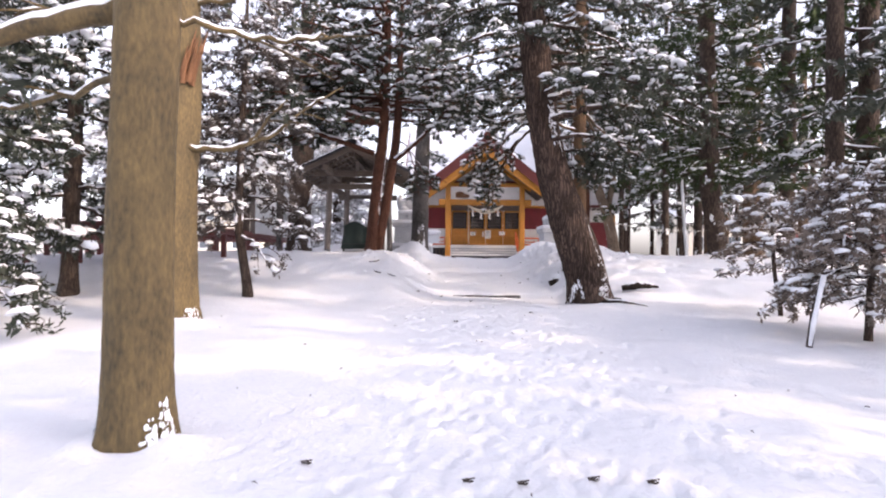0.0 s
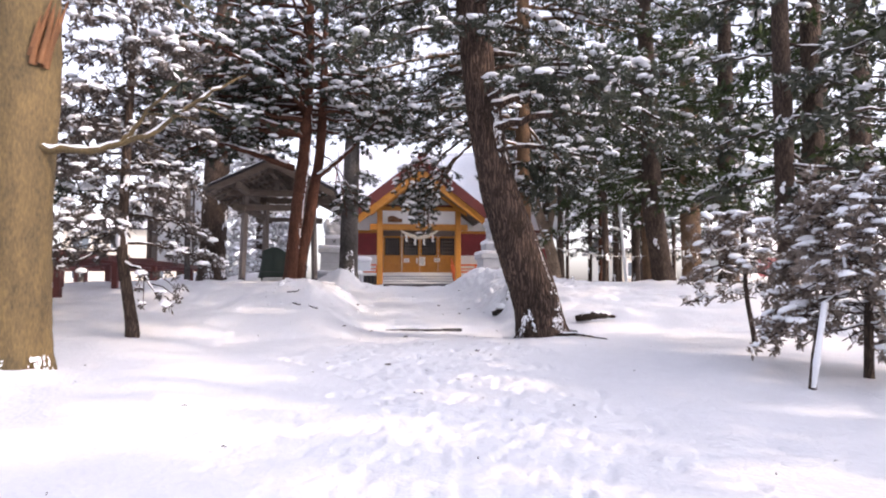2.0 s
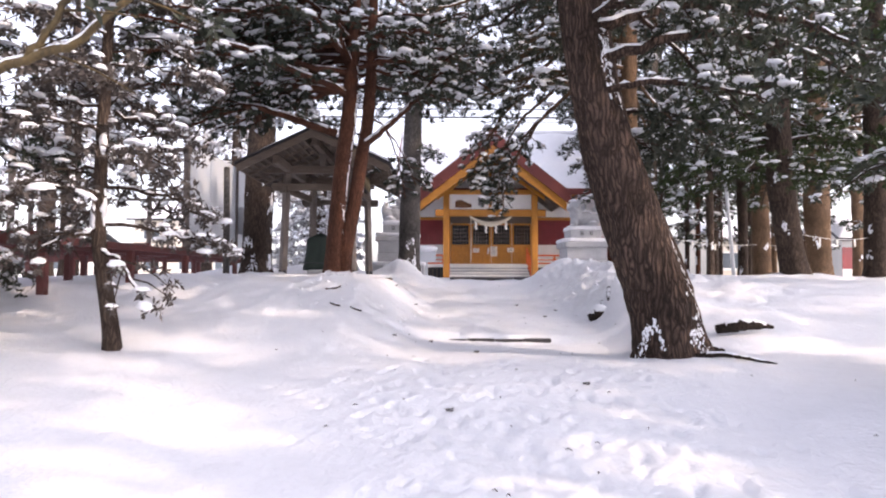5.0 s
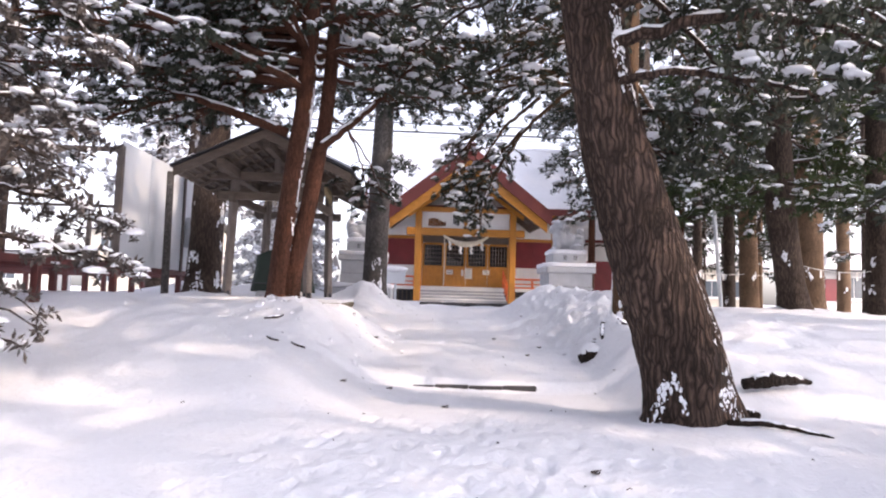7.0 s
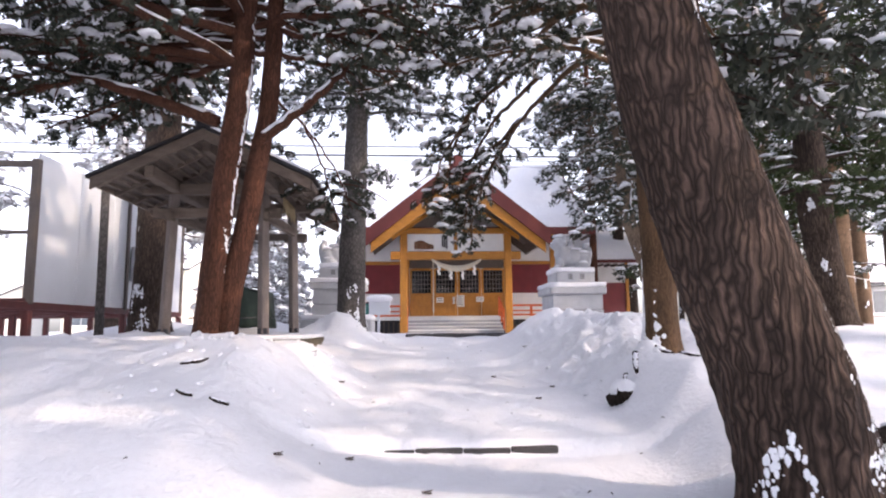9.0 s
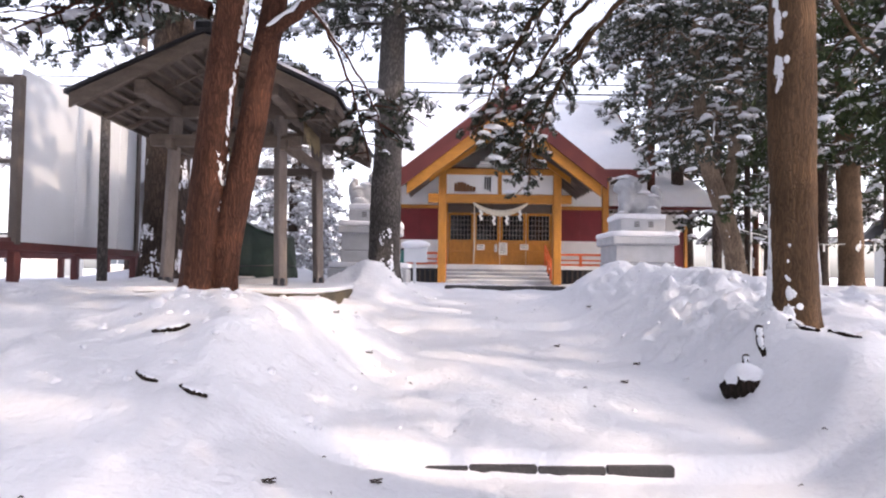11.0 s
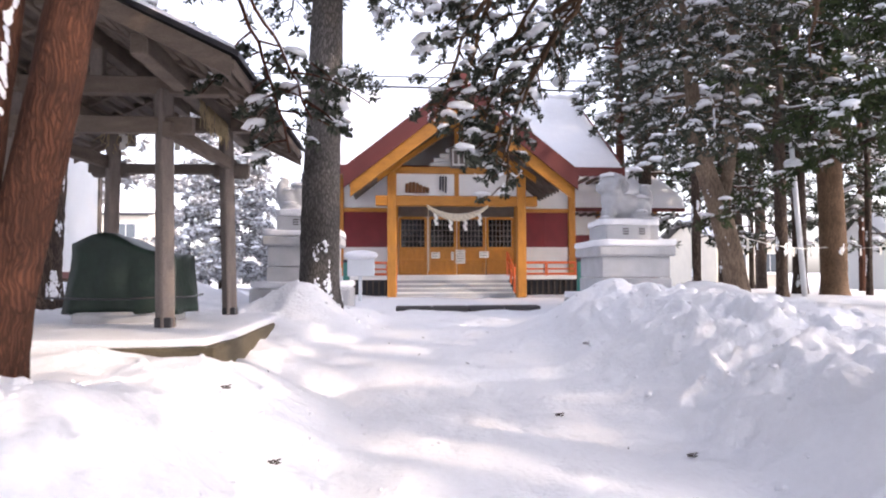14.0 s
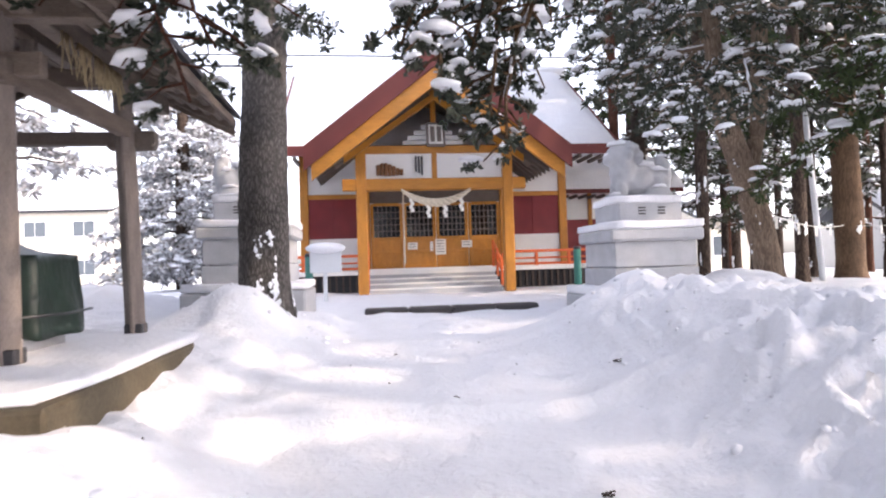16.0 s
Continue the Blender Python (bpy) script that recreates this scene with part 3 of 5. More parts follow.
ALL = 180
tree("leaning_pine", "leaning pine with thick plated brown bark and snowy boughs", [(2.86, 12.1, 0.48), (2.73, 12.1, 1.2), (2.42, 12.1, 2.1), (2.09, 12.1, 3.05), (1.88, 12.1, 4.0), (1.75, 12.1, 5.0), (1.6, 12.1, 6.5), (1.4, 12.1, 9.5)],
     [0.40, 0.345, 0.31, 0.29, 0.275, 0.26, 0.22, 0.12], BARK_PINE, 1, seg=56, rough=0.07,
     auto=[(4.4, 9, 22, 3.2, 2.4, 0.12, 0.35, 0, 80), (5.2, 9, 14, 2.6, 1.8, 0.1, 0.35, 180, 100)],
     extra=[([(1.95, 11.9, 4.1), (3.0, 11.7, 4.35), (4.0, 11.5, 4.2), (4.9, 11.6, 3.75)], 0.07, 0.3, 0.9, 0.35),
            ([(1.9, 11.9, 4.5), (3.2, 12.1, 4.9), (4.5, 12.0, 4.6), (5.6, 11.9, 4.1)], 0.07, 0.25, 0.9, 0.35),
            ([(2.0, 11.8, 3.7), (2.6, 11.6, 3.75), (3.2, 11.4, 3.6), (3.7, 11.3, 3.4)], 0.045, 0.3, 0.9, 0.3),
            ([(2.05, 12.2, 3.5), (2.6, 12.4, 3.6), (3.2, 12.6, 3.45), (3.7, 12.7, 3.1)], 0.035, 0.15, 1.2, 0.3), ([(2.1, 12.2, 3.2), (2.5, 12.5, 3.3), (2.9, 12.7, 3.15)], 0.028, 0.15, 1.2, 0.3)],
     stuck=[(-42, 17, 1300, 0.5, 4.6, 0.008, 0.032), (-100, 45, 260, 0.5, 1.0, 0.012, 0.04)], snowp=0.65, kit=FINE)
tree("twin_cedar", "twin-trunked cedar with reddish peeling bark and snowy limbs", [(-1.85, 15.43, 1.5), (-1.79, 15.43, 2.4), (-1.67, 15.43, 3.6), (-1.58, 15.45, 4.3), (-1.54, 15.5, 5.5), (-1.5, 15.5, 9.5)], [0.135, 0.14, 0.13, 0.125, 0.11, 0.06], BARK_RED, 2, seg=36,
     second=([(-1.69, 15.50, 1.1), (-1.62, 15.52, 2.0), (-1.46, 15.56, 2.9), (-1.37, 15.6, 3.6), (-1.27, 15.62, 4.2), (-1.2, 15.5, 5.2), (-1.12, 15.5, 8.0)], [0.10, 0.12, 0.12, 0.11, 0.09, 0.07, 0.04]),
     auto=[(4.9, 9, 30, 2.6, 1.8, 0.15, 0.25, 0, ALL), (5.2, 8, 12, 3.4, 2.6, 0.12, 0.2, 180, 65), (4.9, 6.4, 7, 2.6, 2.4, 0.12, 0.15, 0, 45), (4.6, 6.4, 24, 4.0, 3.4, 0.1, 0.16, 188, 62)],
     extra=[([(-1.8, 15.45, 4.0), (-2.5, 15.4, 4.25), (-3.35, 15.45, 4.53), (-4.27, 15.3, 4.28), (-5.6, 15.1, 4.3)], 0.075, 0.35, 0.75, 0.3),
            ([(-3.35, 15.45, 4.5), (-4.0, 15.2, 4.2), (-4.5, 15.0, 3.9), (-5.2, 14.8, 3.75)], 0.04, 0.2, 0.8, 0.3),
            ([(-1.38, 15.5, 3.75), (-0.95, 15.5, 4.1), (-0.55, 15.55, 4.5), (-0.2, 15.6, 4.9), (0.3, 15.7, 5.5)], 0.065, 0.55, 0.8, 0.3),
            ([(-1.3, 15.6, 4.4), (-1.05, 16.8, 4.45), (-0.85, 17.8, 3.9), (-0.75, 18.6, 3.25)], 0.02, 0.6, 1.0, 0.4),
            ([(-1.05, 16.8, 4.45), (-0.7, 17.6, 4.0), (-0.5, 18.2, 3.5)], 0.015, 0.6, 0.8, 0.4)],
     stuck=[(-6, 7, 300, 2.5, 5.4, 0.02, 0.055), (-70, 30, 22, 1.8, 2.8, 0.008, 0.02)], kit=ROUND)
tree("bent_cedar", "cedar with tan fibrous bark, its shaded side plastered with snow", up(3.35, 15.5, 1.3, 9.2, (0.12, 0.1)), [0.19, 0.165, 0.145, 0.08], BARK_BROWN, 3, seg=32,
     auto=[(6.4, 9.5, 18, 3.2, 2.2, 0.12, 0.25, 30, 70), (5.2, 6.6, 7, 2.6, 2.2, 0.1, 0.12, 180, 40), (5.7, 8.6, 16, 4.4, 3.4, 0.05, 0.16, 142, 34)],
     extra=[([(3.36, 15.5, 5.2), (2.7, 16.4, 5.2), (2.15, 17.6, 4.8), (1.65, 18.4, 4.0), (1.45, 18.9, 3.15)], 0.05, 0.6, 1.0, 0.6),
            ([(3.36, 15.5, 5.4), (2.3, 16.6, 5.5), (1.4, 17.7, 5.0), (0.95, 18.2, 4.3), (0.7, 18.4, 3.6)], 0.05, 0.5, 0.95, 0.6),
            ([(2.3, 16.9, 5.2), (1.8, 17.8, 4.9), (1.35, 18.4, 4.2), (1.2, 18.7, 3.5)], 0.035, 0.35, 1.0, 0.6),
            ([(2.15, 17.6, 4.8), (1.7, 18.2, 4.4), (1.4, 18.5, 3.9), (1.35, 18.6, 3.15)], 0.03, 0.5, 1.5, 0.5),
            ([(2.15, 17.6, 4.8), (1.85, 18.3, 4.4), (1.55, 18.6, 3.8), (1.47, 18.7, 2.95)], 0.03, 0.2, 1.7, 0.5),
            ([(1.4, 17.7, 5.0), (1.15, 18.2, 4.5), (1.0, 18.3, 3.9), (0.95, 18.35, 3.3)], 0.03, 0.2, 1.5, 0.5),
            ([(3.36, 15.5, 5.6), (3.9, 16.8, 5.2), (4.6, 18.2, 4.8), (5.1, 19.0, 4.5)], 0.04, 0.5, 0.5, 0.4),
            ([(3.36, 15.5, 5.2), (4.2, 16.4, 4.8), (5.2, 17.2, 4.4), (6.0, 17.6, 4.2)], 0.04, 0.5, 0.6, 0.4),
            ([(3.36, 15.5, 4.6), (2.3, 15.1, 4.85), (1.5, 15.2, 4.8), (0.7, 15.4, 4.65)], 0.04, 0.25, 1.1, 0.25), ([(3.36, 15.5, 5.0), (2.2, 15.6, 5.2), (1.3, 16.0, 5.1), (0.5, 16.4, 5.0)], 0.04, 0.25, 1.1, 0.25),
            ([(3.36, 15.5, 5.2), (2.1, 14.8, 5.3), (1.3, 14.5, 5.2), (0.6, 14.3, 5.0)], 0.04, 0.25, 1.1, 0.25)],
     stuck=[(172, 19, 1100, 2.0, 5.6, 0.025, 0.07), (180, 24, 340, 1.4, 2.1, 0.02, 0.07)], size=0.23, spread=0.5, snowp=0.8, kit=ROUND)
tree("grey_fir", "tall grey-barked fir flecked with snow at its foot", [(-0.80, 21.8, 1.6), (-0.78, 21.8, 3.3), (-0.71, 21.8, 5.3), (-0.6, 21.8, 10.5)], [0.28, 0.235, 0.20, 0.1], BARK_GREY, 4, seg=28,
     auto=[(6.6, 10.5, 24, 2.4, 1.6, 0.05, 0.25, 0, ALL), (6.3, 7.6, 12, 1.8, 1.6, 0.0, 0.15, 0, ALL)], extra=[([(-0.75, 21.8, 4.9), (-0.45, 21.4, 4.95), (-0.12, 21.1, 4.75)], 0.03, 0.4, 1.2, 0.3), ([(-0.75, 21.8, 4.8), (-1.3, 21.4, 4.7), (-1.8, 21.2, 4.4)], 0.03, 0.5, 0.5, 0.4)],
     stuck=(-80, 60, 260, 1.65, 2.5, 0.015, 0.05), kit=FINE)
tree("smooth_barked_tree", "bare tree with smooth yellowish-brown trunk in snow", [(-2.24, 4.05, 0.12), (-2.24, 4.05, 1.6), (-2.20, 4.05, 3.0), (-2.16, 4.1, 7.5)], [0.215, 0.205, 0.20, 0.14], BARK_SMOOTH, 5, seg=40, rough=0.03, density=0.25,
     auto=[(4.6, 7.4, 6, 2.2, 1.6, 0.4, 0.1, 180, 80)],
     extra=[([(-2.35, 4.05, 3.1), (-2.9, 4.0, 2.95), (-3.5, 3.95, 2.75), (-4.6, 3.9, 2.9)], 0.085, 0.4, 0.15, 0.1), ([(-2.3, 4.1, 2.7), (-3.0, 4.4, 2.55), (-3.9, 4.7, 2.5)], 0.03, 0.4, 0.3, 0.1),
            ([(-2.1, 4.05, 3.05), (-1.7, 4.15, 2.98), (-1.35, 4.25, 2.95), (-0.95, 4.4, 3.05)], 0.022, 0.5, 0.12, 0.1)],
     stuck=[(-8, 24, 260, 0.1, 0.42, 0.012, 0.04), (200, 22, 70, 0.1, 0.28, 0.015, 0.04)])
stub_tree = tree("broken_limb_tree", "stout brown tree with a torn limb stub in snow", [(-4.2, 9.2, 0.40), (-4.2, 9.2, 2.0), (-4.15, 9.2, 3.8), (-4.1, 9.2, 8.5)], [0.36, 0.33, 0.31, 0.2], BARK_SMOOTH, 6, seg=36, rough=0.04, density=0.4,
     auto=[(5.0, 8.5, 8, 2.6, 1.8, 0.35, 0.15, 0, ALL)],
     extra=[([(-4.0, 9.1, 3.0), (-3.3, 9.0, 2.95), (-2.7, 9.0, 3.15), (-2.0, 9.0, 3.7), (-1.6, 9.0, 3.9)], 0.05, 0.45, 0.3, 0.15), ([(-3.0, 9.0, 3.05), (-2.6, 8.9, 3.5), (-2.2, 8.8, 3.8)], 0.03, 0.4, 0.3, 0.1),
            ([(-4.3, 9.1, 4.6), (-5.1, 8.8, 4.9), (-6.4, 8.5, 4.8)], 0.09, 0.4, 0.4, 0.1)],
     stuck=(-60, 60, 90, 0.4, 0.6, 0.015, 0.045))
srng = np.random.default_rng(31)
splints = Heap()
for k in range(16):
    a, h = srng.uniform(0, 6.28), srng.uniform(0.25, 0.72)
    b = np.array([-3.93 + 0.07 * math.cos(a), 9.0 + 0.06 * math.sin(a), 4.0 + srng.uniform(-0.1, 0.1)])
    e = b + np.array([0.22 * h / 0.7 + srng.normal(0, 0.03), srng.normal(-0.05, 0.03), h])
    splints.tube(np.stack([b, (b + e) / 2 + srng.normal(0, 0.012, 3), e]), np.array([0.05, 0.032, 0.003]), seg=5, caps=False)
tagged(splints.done("torn_stub", WOOD_FRESH, stub_tree, "torn orange heartwood stub"), kind="stuff")
tree("young_pine", "slender young pine with drooping snow-covered boughs", [(-3.86, 12.0, 0.62), (-3.95, 12.0, 1.2), (-4.08, 12.0, 1.9), (-4.06, 12.0, 3.2), (-3.98, 12.0, 5.5), (-3.95, 12, 7)], [0.085, 0.08, 0.07, 0.055, 0.04, 0.02], BARK_DARK, 8, seg=14,
     auto=[(2.1, 6.8, 32, 1.4, 1.0, 0.1, 0.3, 0, ALL)], extra=[([(-4.08, 12, 2.0), (-4.4, 11.9, 1.95), (-4.75, 11.8, 1.75)], 0.03, 0.3, 0.7, 0.4), ([(-4.08, 12, 1.8), (-3.7, 11.8, 1.65), (-3.35, 11.7, 1.15)], 0.03, 0.4, 0.8, 0.5)],
     snowp=0.72, needles=NEEDLE_GREY, spread=0.6, size=0.23, density=1.05, stuck=(-60, 50, 60, 1.7, 3.6, 0.04, 0.1), kit=FINE)
tree("dark_fir", "dark green fir heavy with snow", up(-7.47, 12.2, 0.7, 9, (0.25, 0)), [0.16, 0.14, 0.11, 0.05], BARK_DARK, 9, auto=[(1.6, 9, 34, 2.6, 1.4, 0.0, 0.25, 0, ALL)], snowp=1.0, size=0.32, spread=0.8, kit=FINE)
tree("dark_fir", "dark green fir heavy with snow", up(-7.5, 8.9, 0.3, 8, (0.1, 0)), [0.16, 0.14, 0.11, 0.05], BARK_DARK, 19, auto=[(1.3, 8, 34, 2.2, 1.2, 0.0, 0.3, 0, ALL)], snowp=1.0, size=0.32, spread=0.8, kit=FINE)
tree("twisted_tree", "fork-trunked cedar with pale tan bark and snow in its crotch", [(6.38, 22.8, 1.5), (6.24, 22.8, 2.4), (6.04, 22.8, 3.2), (5.68, 22.8, 4.2), (5.45, 22.8, 7.0)], [0.20, 0.17, 0.15, 0.10, 0.06], BARK_PALE, 10, seg=28,
     second=([(6.12, 22.8, 2.75), (6.14, 22.8, 3.35), (6.3, 22.8, 4.2), (6.5, 22.8, 9.0)], [0.10, 0.12, 0.10, 0.06]), auto=[(5.0, 9, 30, 1.9, 1.8, 0.05, 0.3, 0, ALL)], snowp=0.85,
     extra=[([(5.9, 22.8, 4.9), (5.4, 22.4, 4.9), (4.8, 22.0, 4.3), (4.35, 21.7, 3.7)], 0.035, 0.3, 1.0, 0.5), ([(5.8, 22.8, 5.0), (5.6, 22.1, 4.9), (5.3, 21.5, 4.2), (5.1, 21.2, 3.7)], 0.035, 0.3, 1.0, 0.5)],
     stuck=(200, 25, 260, 2.0, 4.4, 0.02, 0.06), kit=FINE)
tree("brown_cedar", "straight brown-barked cedar with lower boughs under thick snow", [(9.45, 20.9, 1.35), (9.30, 20.9, 2.1), (9.1, 20.9, 4.0), (8.85, 20.9, 13.0)], [0.33, 0.27, 0.24, 0.09], BARK_DARK, 11, seg=28,
     auto=[(4.2, 13, 48, 3.3, 1.9, 0.05, 0.28, 0, ALL)], extra=[([(9.1, 20.9, 5.1), (8.3, 20.9, 5.15), (7.4, 21.1, 4.75), (6.6, 21.1, 4.3)], 0.045, 0.25, 1.2, 0.4),
            ([(9.1, 20.9, 4.7), (8.5, 20.5, 4.65), (7.9, 20.1, 4.3), (7.4, 19.9, 3.85)], 0.045, 0.25, 1.2, 0.4), ([(9.1, 20.9, 4.3), (9.2, 20.1, 4.2), (9.0, 19.3, 3.7)], 0.04, 0.25, 1.1, 0.4)],
     needles=NEEDLE_GREEN, snowp=0.5, density=1.0, stuck=(-150, 40, 90, 2.6, 4.2, 0.03, 0.08), kit=FINE)
tree("ragged_cedar", "old dark cedar with snow on its broad trunk", up(-5.12, 22.1, 1.5, 10, (0.3, 0)), [0.40, 0.36, 0.30, 0.2], BARK_DARK, 12, seg=28, auto=[(6.2, 10, 22, 2.8, 2.0, 0.05, 0.2, 0, ALL)], kit=FINE, stuck=(-60, 45, 500, 1.6, 4.4, 0.02, 0.06))
bush = tree("snowy_shrub", "bushy brown-needled young conifer weighed down by snow", [(5.72, 8.3, 0.25), (5.77, 8.3, 1.4), (5.72, 8.3, 2.8)], [0.05, 0.04, 0.02], BARK_DARK, 13, seg=10,
     auto=[(0.85, 2.8, 44, 1.3, 0.7, 0.1, 0.35, 0, ALL)], needles=NEEDLE_BROWN, snowp=0.9, spread=0.5, size=0.24, kit=FINE)
tree("snowy_sapling", "thin sapling with snow-covered drooping twigs", [(5.74, 10.5, 0.5), (5.62, 10.5, 1.2), (5.55, 10.5, 2.6)], [0.035, 0.03, 0.015], BARK_DARK, 14, seg=8, auto=[(1.2, 2.6, 18, 0.9, 0.5, 0.15, 0.35, 0, ALL)], snowp=0.9, spread=0.4, size=0.2, needles=NEEDLE_BROWN, kit=FINE)
stick = thing("leaning_stake", (4.55, 7.7, 0.2), "snow-plastered leaning wooden stake beside the shrub", "stake")
tube("pole", [(4.53, 7.72, 0.1), (4.63, 7.76, 0.65), (4.78, 7.8, 1.2)], [0.042, 0.04, 0.034], BARK_DARK, stick, 10)
tube("snow_crust", [(4.54, 7.68, 0.32), (4.60, 7.70, 0.6), (4.67, 7.73, 0.85), (4.77, 7.76, 1.22)], [0.022, 0.036, 0.03, 0.036], SNOW_TREE, stick, 8, "crust of white snow")

# the wood at the right and behind, each trunk by its place: x, y, radius, lowest boughs, bark, lean
WOODS = [(9.63, 26.5, 0.12, 4.6, BARK_DARK, 0.0), (12.6, 28.7, 0.30, 5.0, BARK_TAN, -0.2), (8.0, 27.5, 0.10, 5.4, BARK_DARK, 0.1), (12.0, 21.5, 0.26, 3.8, BARK_DARK, 0.2),
         (13.1, 25.9, 0.36, 4.4, BARK_TAN, 0.0), (7.2, 30.5, 0.12, 8.0, BARK_RED, 0.0), (9.0, 33.0, 0.2, 4.8, BARK_DARK, 0.1), (12.5, 30.0, 0.18, 4.6, BARK_DARK, 0.0), (15.0, 19.0, 0.3, 3.6, BARK_DARK, 0.0),
         # the trunks at (11.2, 16.2) and (9.7, 15.2) are added to shade the path
         (11.2, 16.2, 0.24, 3.3, BARK_DARK, 0.1), (18.5, 25.0, 0.25, 4.0, BARK_DARK, 0.0), (11.0, 37.0, 0.2, 4.6, BARK_DARK, 0.0), (14.0, 36.0, 0.2, 4.6, BARK_DARK, 0.1), (11.4, 13.2, 0.2, 2.8, BARK_DARK, 0.0), (9.7, 15.2, 0.2, 2.9, BARK_DARK, 0.0),
         (20.0, 34.0, 0.25, 4.6, BARK_TAN, 0.0), (17.5, 40.0, 0.22, 4.6, BARK_DARK, 0.0)]
wrng = np.random.default_rng(3)
for k, (x, y, r, low, bk, ln) in enumerate(WOODS):
    tagged(tree("cedar_tree", "straight cedar with snow-laden dark boughs", up(x, y, hz(x, y) - 0.05, 12.5, (ln, 0)), [r * 1.1, r, r * 0.85, r * 0.35], bk, 40 + k, seg=16,
                auto=[(low + 0.6, 13.0, 26, 3.0, 1.4, 0.0, 0.24, 0, ALL)], needles=NEEDLE_GREEN if k % 3 == 0 else NEEDLE, size=0.38, density=0.45, spread=0.85, snowp=0.5, stuck=(200, 50, 40, 1.6, 4, 0.03, 0.08)), group="cedars of the grove")
tree("fir_tree", "broad fir whitened all over by snow", up(-6.3, 38, 1.2, 9, (0.1, 0)), [0.27, 0.25, 0.2, 0.06], BARK_DARK, 79, seg=14, auto=[(1.8, 9.5, 54, 3.0, 0.9, 0.0, 0.2, 0, ALL)], size=0.36, density=0.7, spread=0.95, snowp=1.0, needles=NEEDLE_FROST)
LEFT = [(-13.0, 12.5, 0.2, 4.4, 2.4), (-11.5, 24.0, 0.25, 5.2, 2.8), (-9.5, 30.0, 0.25, 4.4, 2.6), (-14.0, 16.0, 0.25, 4.6, 2.8), (-8.0, 29.0, 0.2, 4.6, 2.6), (-16.0, 30.0, 0.3, 5.4, 3.0), (-10.5, 8.5, 0.2, 2.0, 2.6)]
for k, (x, y, r, low, ln) in enumerate(LEFT):
    tagged(tree("fir_tree", "snow-covered fir with layered drooping boughs", up(x, y, hz(x, y) - 0.05, 9, (0.1, 0)), [r * 1.1, r, r * 0.8, r * 0.25], BARK_DARK, 80 + k, seg=14,
                auto=[(low, 9, 26, ln, ln * 0.35, 0.0, 0.25, 0, ALL)], size=0.38, density=0.36, spread=0.85, snowp=1.0, needles=NEEDLE_FROST), group="firs beyond the pavilion")
# slender trunks farther back
SLIM = [(10.6, 31.0, 0.09, BARK_DARK), (11.9, 33.0, 0.10, BARK_RED), (13.4, 34.0, 0.08, BARK_DARK), (14.6, 31.5, 0.10, BARK_TAN), (15.8, 36.0, 0.12, BARK_DARK), (10.0, 36.0, 0.10, BARK_DARK),
        (16.9, 33.0, 0.10, BARK_RED), (8.9, 29.3, 0.07, BARK_DARK), (13.9, 29.0, 0.08, BARK_DARK), (18.4, 30.5, 0.11, BARK_DARK)]
for k, (x, y, r, bk) in enumerate(SLIM):
    tagged(tree("cedar_tree", "slender cedar with few snowy lower boughs", up(x, y, hz(x, y) - 0.05, 11, (0.1, 0)), [r * 1.1, r, r * 0.85, r * 0.4], bk, 140 + k, seg=10,
                auto=[(3.0, 5.0, 4, 1.2, 1.4, 0.05, 0.25, 0, ALL), (5.0, 11, 10, 1.9, 1.1, 0.0, 0.24, 0, ALL)], size=0.38, density=0.45, spread=0.7, snowp=0.8, stuck=(200, 40, 20, 1.6, 4, 0.03, 0.07)), group="cedars of the grove")
# unseen trees added at the walker's back and right hand to shade the snow
SHADE_TREES = [(9.5, -1.5, 3.6), (5.8, -3.5, 4.2), (12.5, 5.0, 3.4), (13.5, -5.0, 3.4), (-5.5, -4.0, 4.0), (10.5, 2.0, 3.0), (13.0, 9.5, 3.0), (7.5, -6.5, 3.6), (14.5, 1.0, 3.0), (9.0, 5.2, 3.4), (7.8, -1.4, 4.4)]
for k, (x, y, low) in enumerate(SHADE_TREES):
    tagged(tree("cedar_tree", "straight cedar with snow-laden dark boughs", up(x, y, hz(x, y) - 0.05, 10, (0.1, 0)), [0.25, 0.22, 0.18, 0.08], BARK_DARK, 110 + k, seg=14,
                auto=[(low, 10, 17, 2.9, 1.5, 0.0, 0.28, 0, ALL)], size=0.58, density=0.36, spread=0.9, snowp=0.5), group="cedars of the grove")


# ---- the shrine hall ----
CX = 2.01
hall = thing("shrine_hall", (CX, 31.0, 1.42), "timber shrine hall with orange gabled porch and snowy roof", "shrine")


def slope_slab(name, x0, z0, x1, z1, y0, y1, th, material, parent, label=""):
    """A roof board from (x0, z0) to (x1, z1), th thick measured upright, from y0 to y1."""
    bm = bmesh.new()
    c = [bm.verts.new(p) for p in ((x0, y0, z0), (x1, y0, z1), (x1, y0, z1 + th), (x0, y0, z0 + th), (x0, y1, z0), (x1, y1, z1), (x1, y1, z1 + th), (x0, y1, z0 + th))]
    for f in ((0, 1, 2, 3), (5, 4, 7, 6), (0, 4, 5, 1), (3, 2, 6, 7), (0, 3, 7, 4), (1, 5, 6, 2)):
        bm.faces.new([c[i] for i in f])
    bmesh.ops.recalc_face_normals(bm, faces=bm.faces)
    return part(name, bm, material, parent, label)


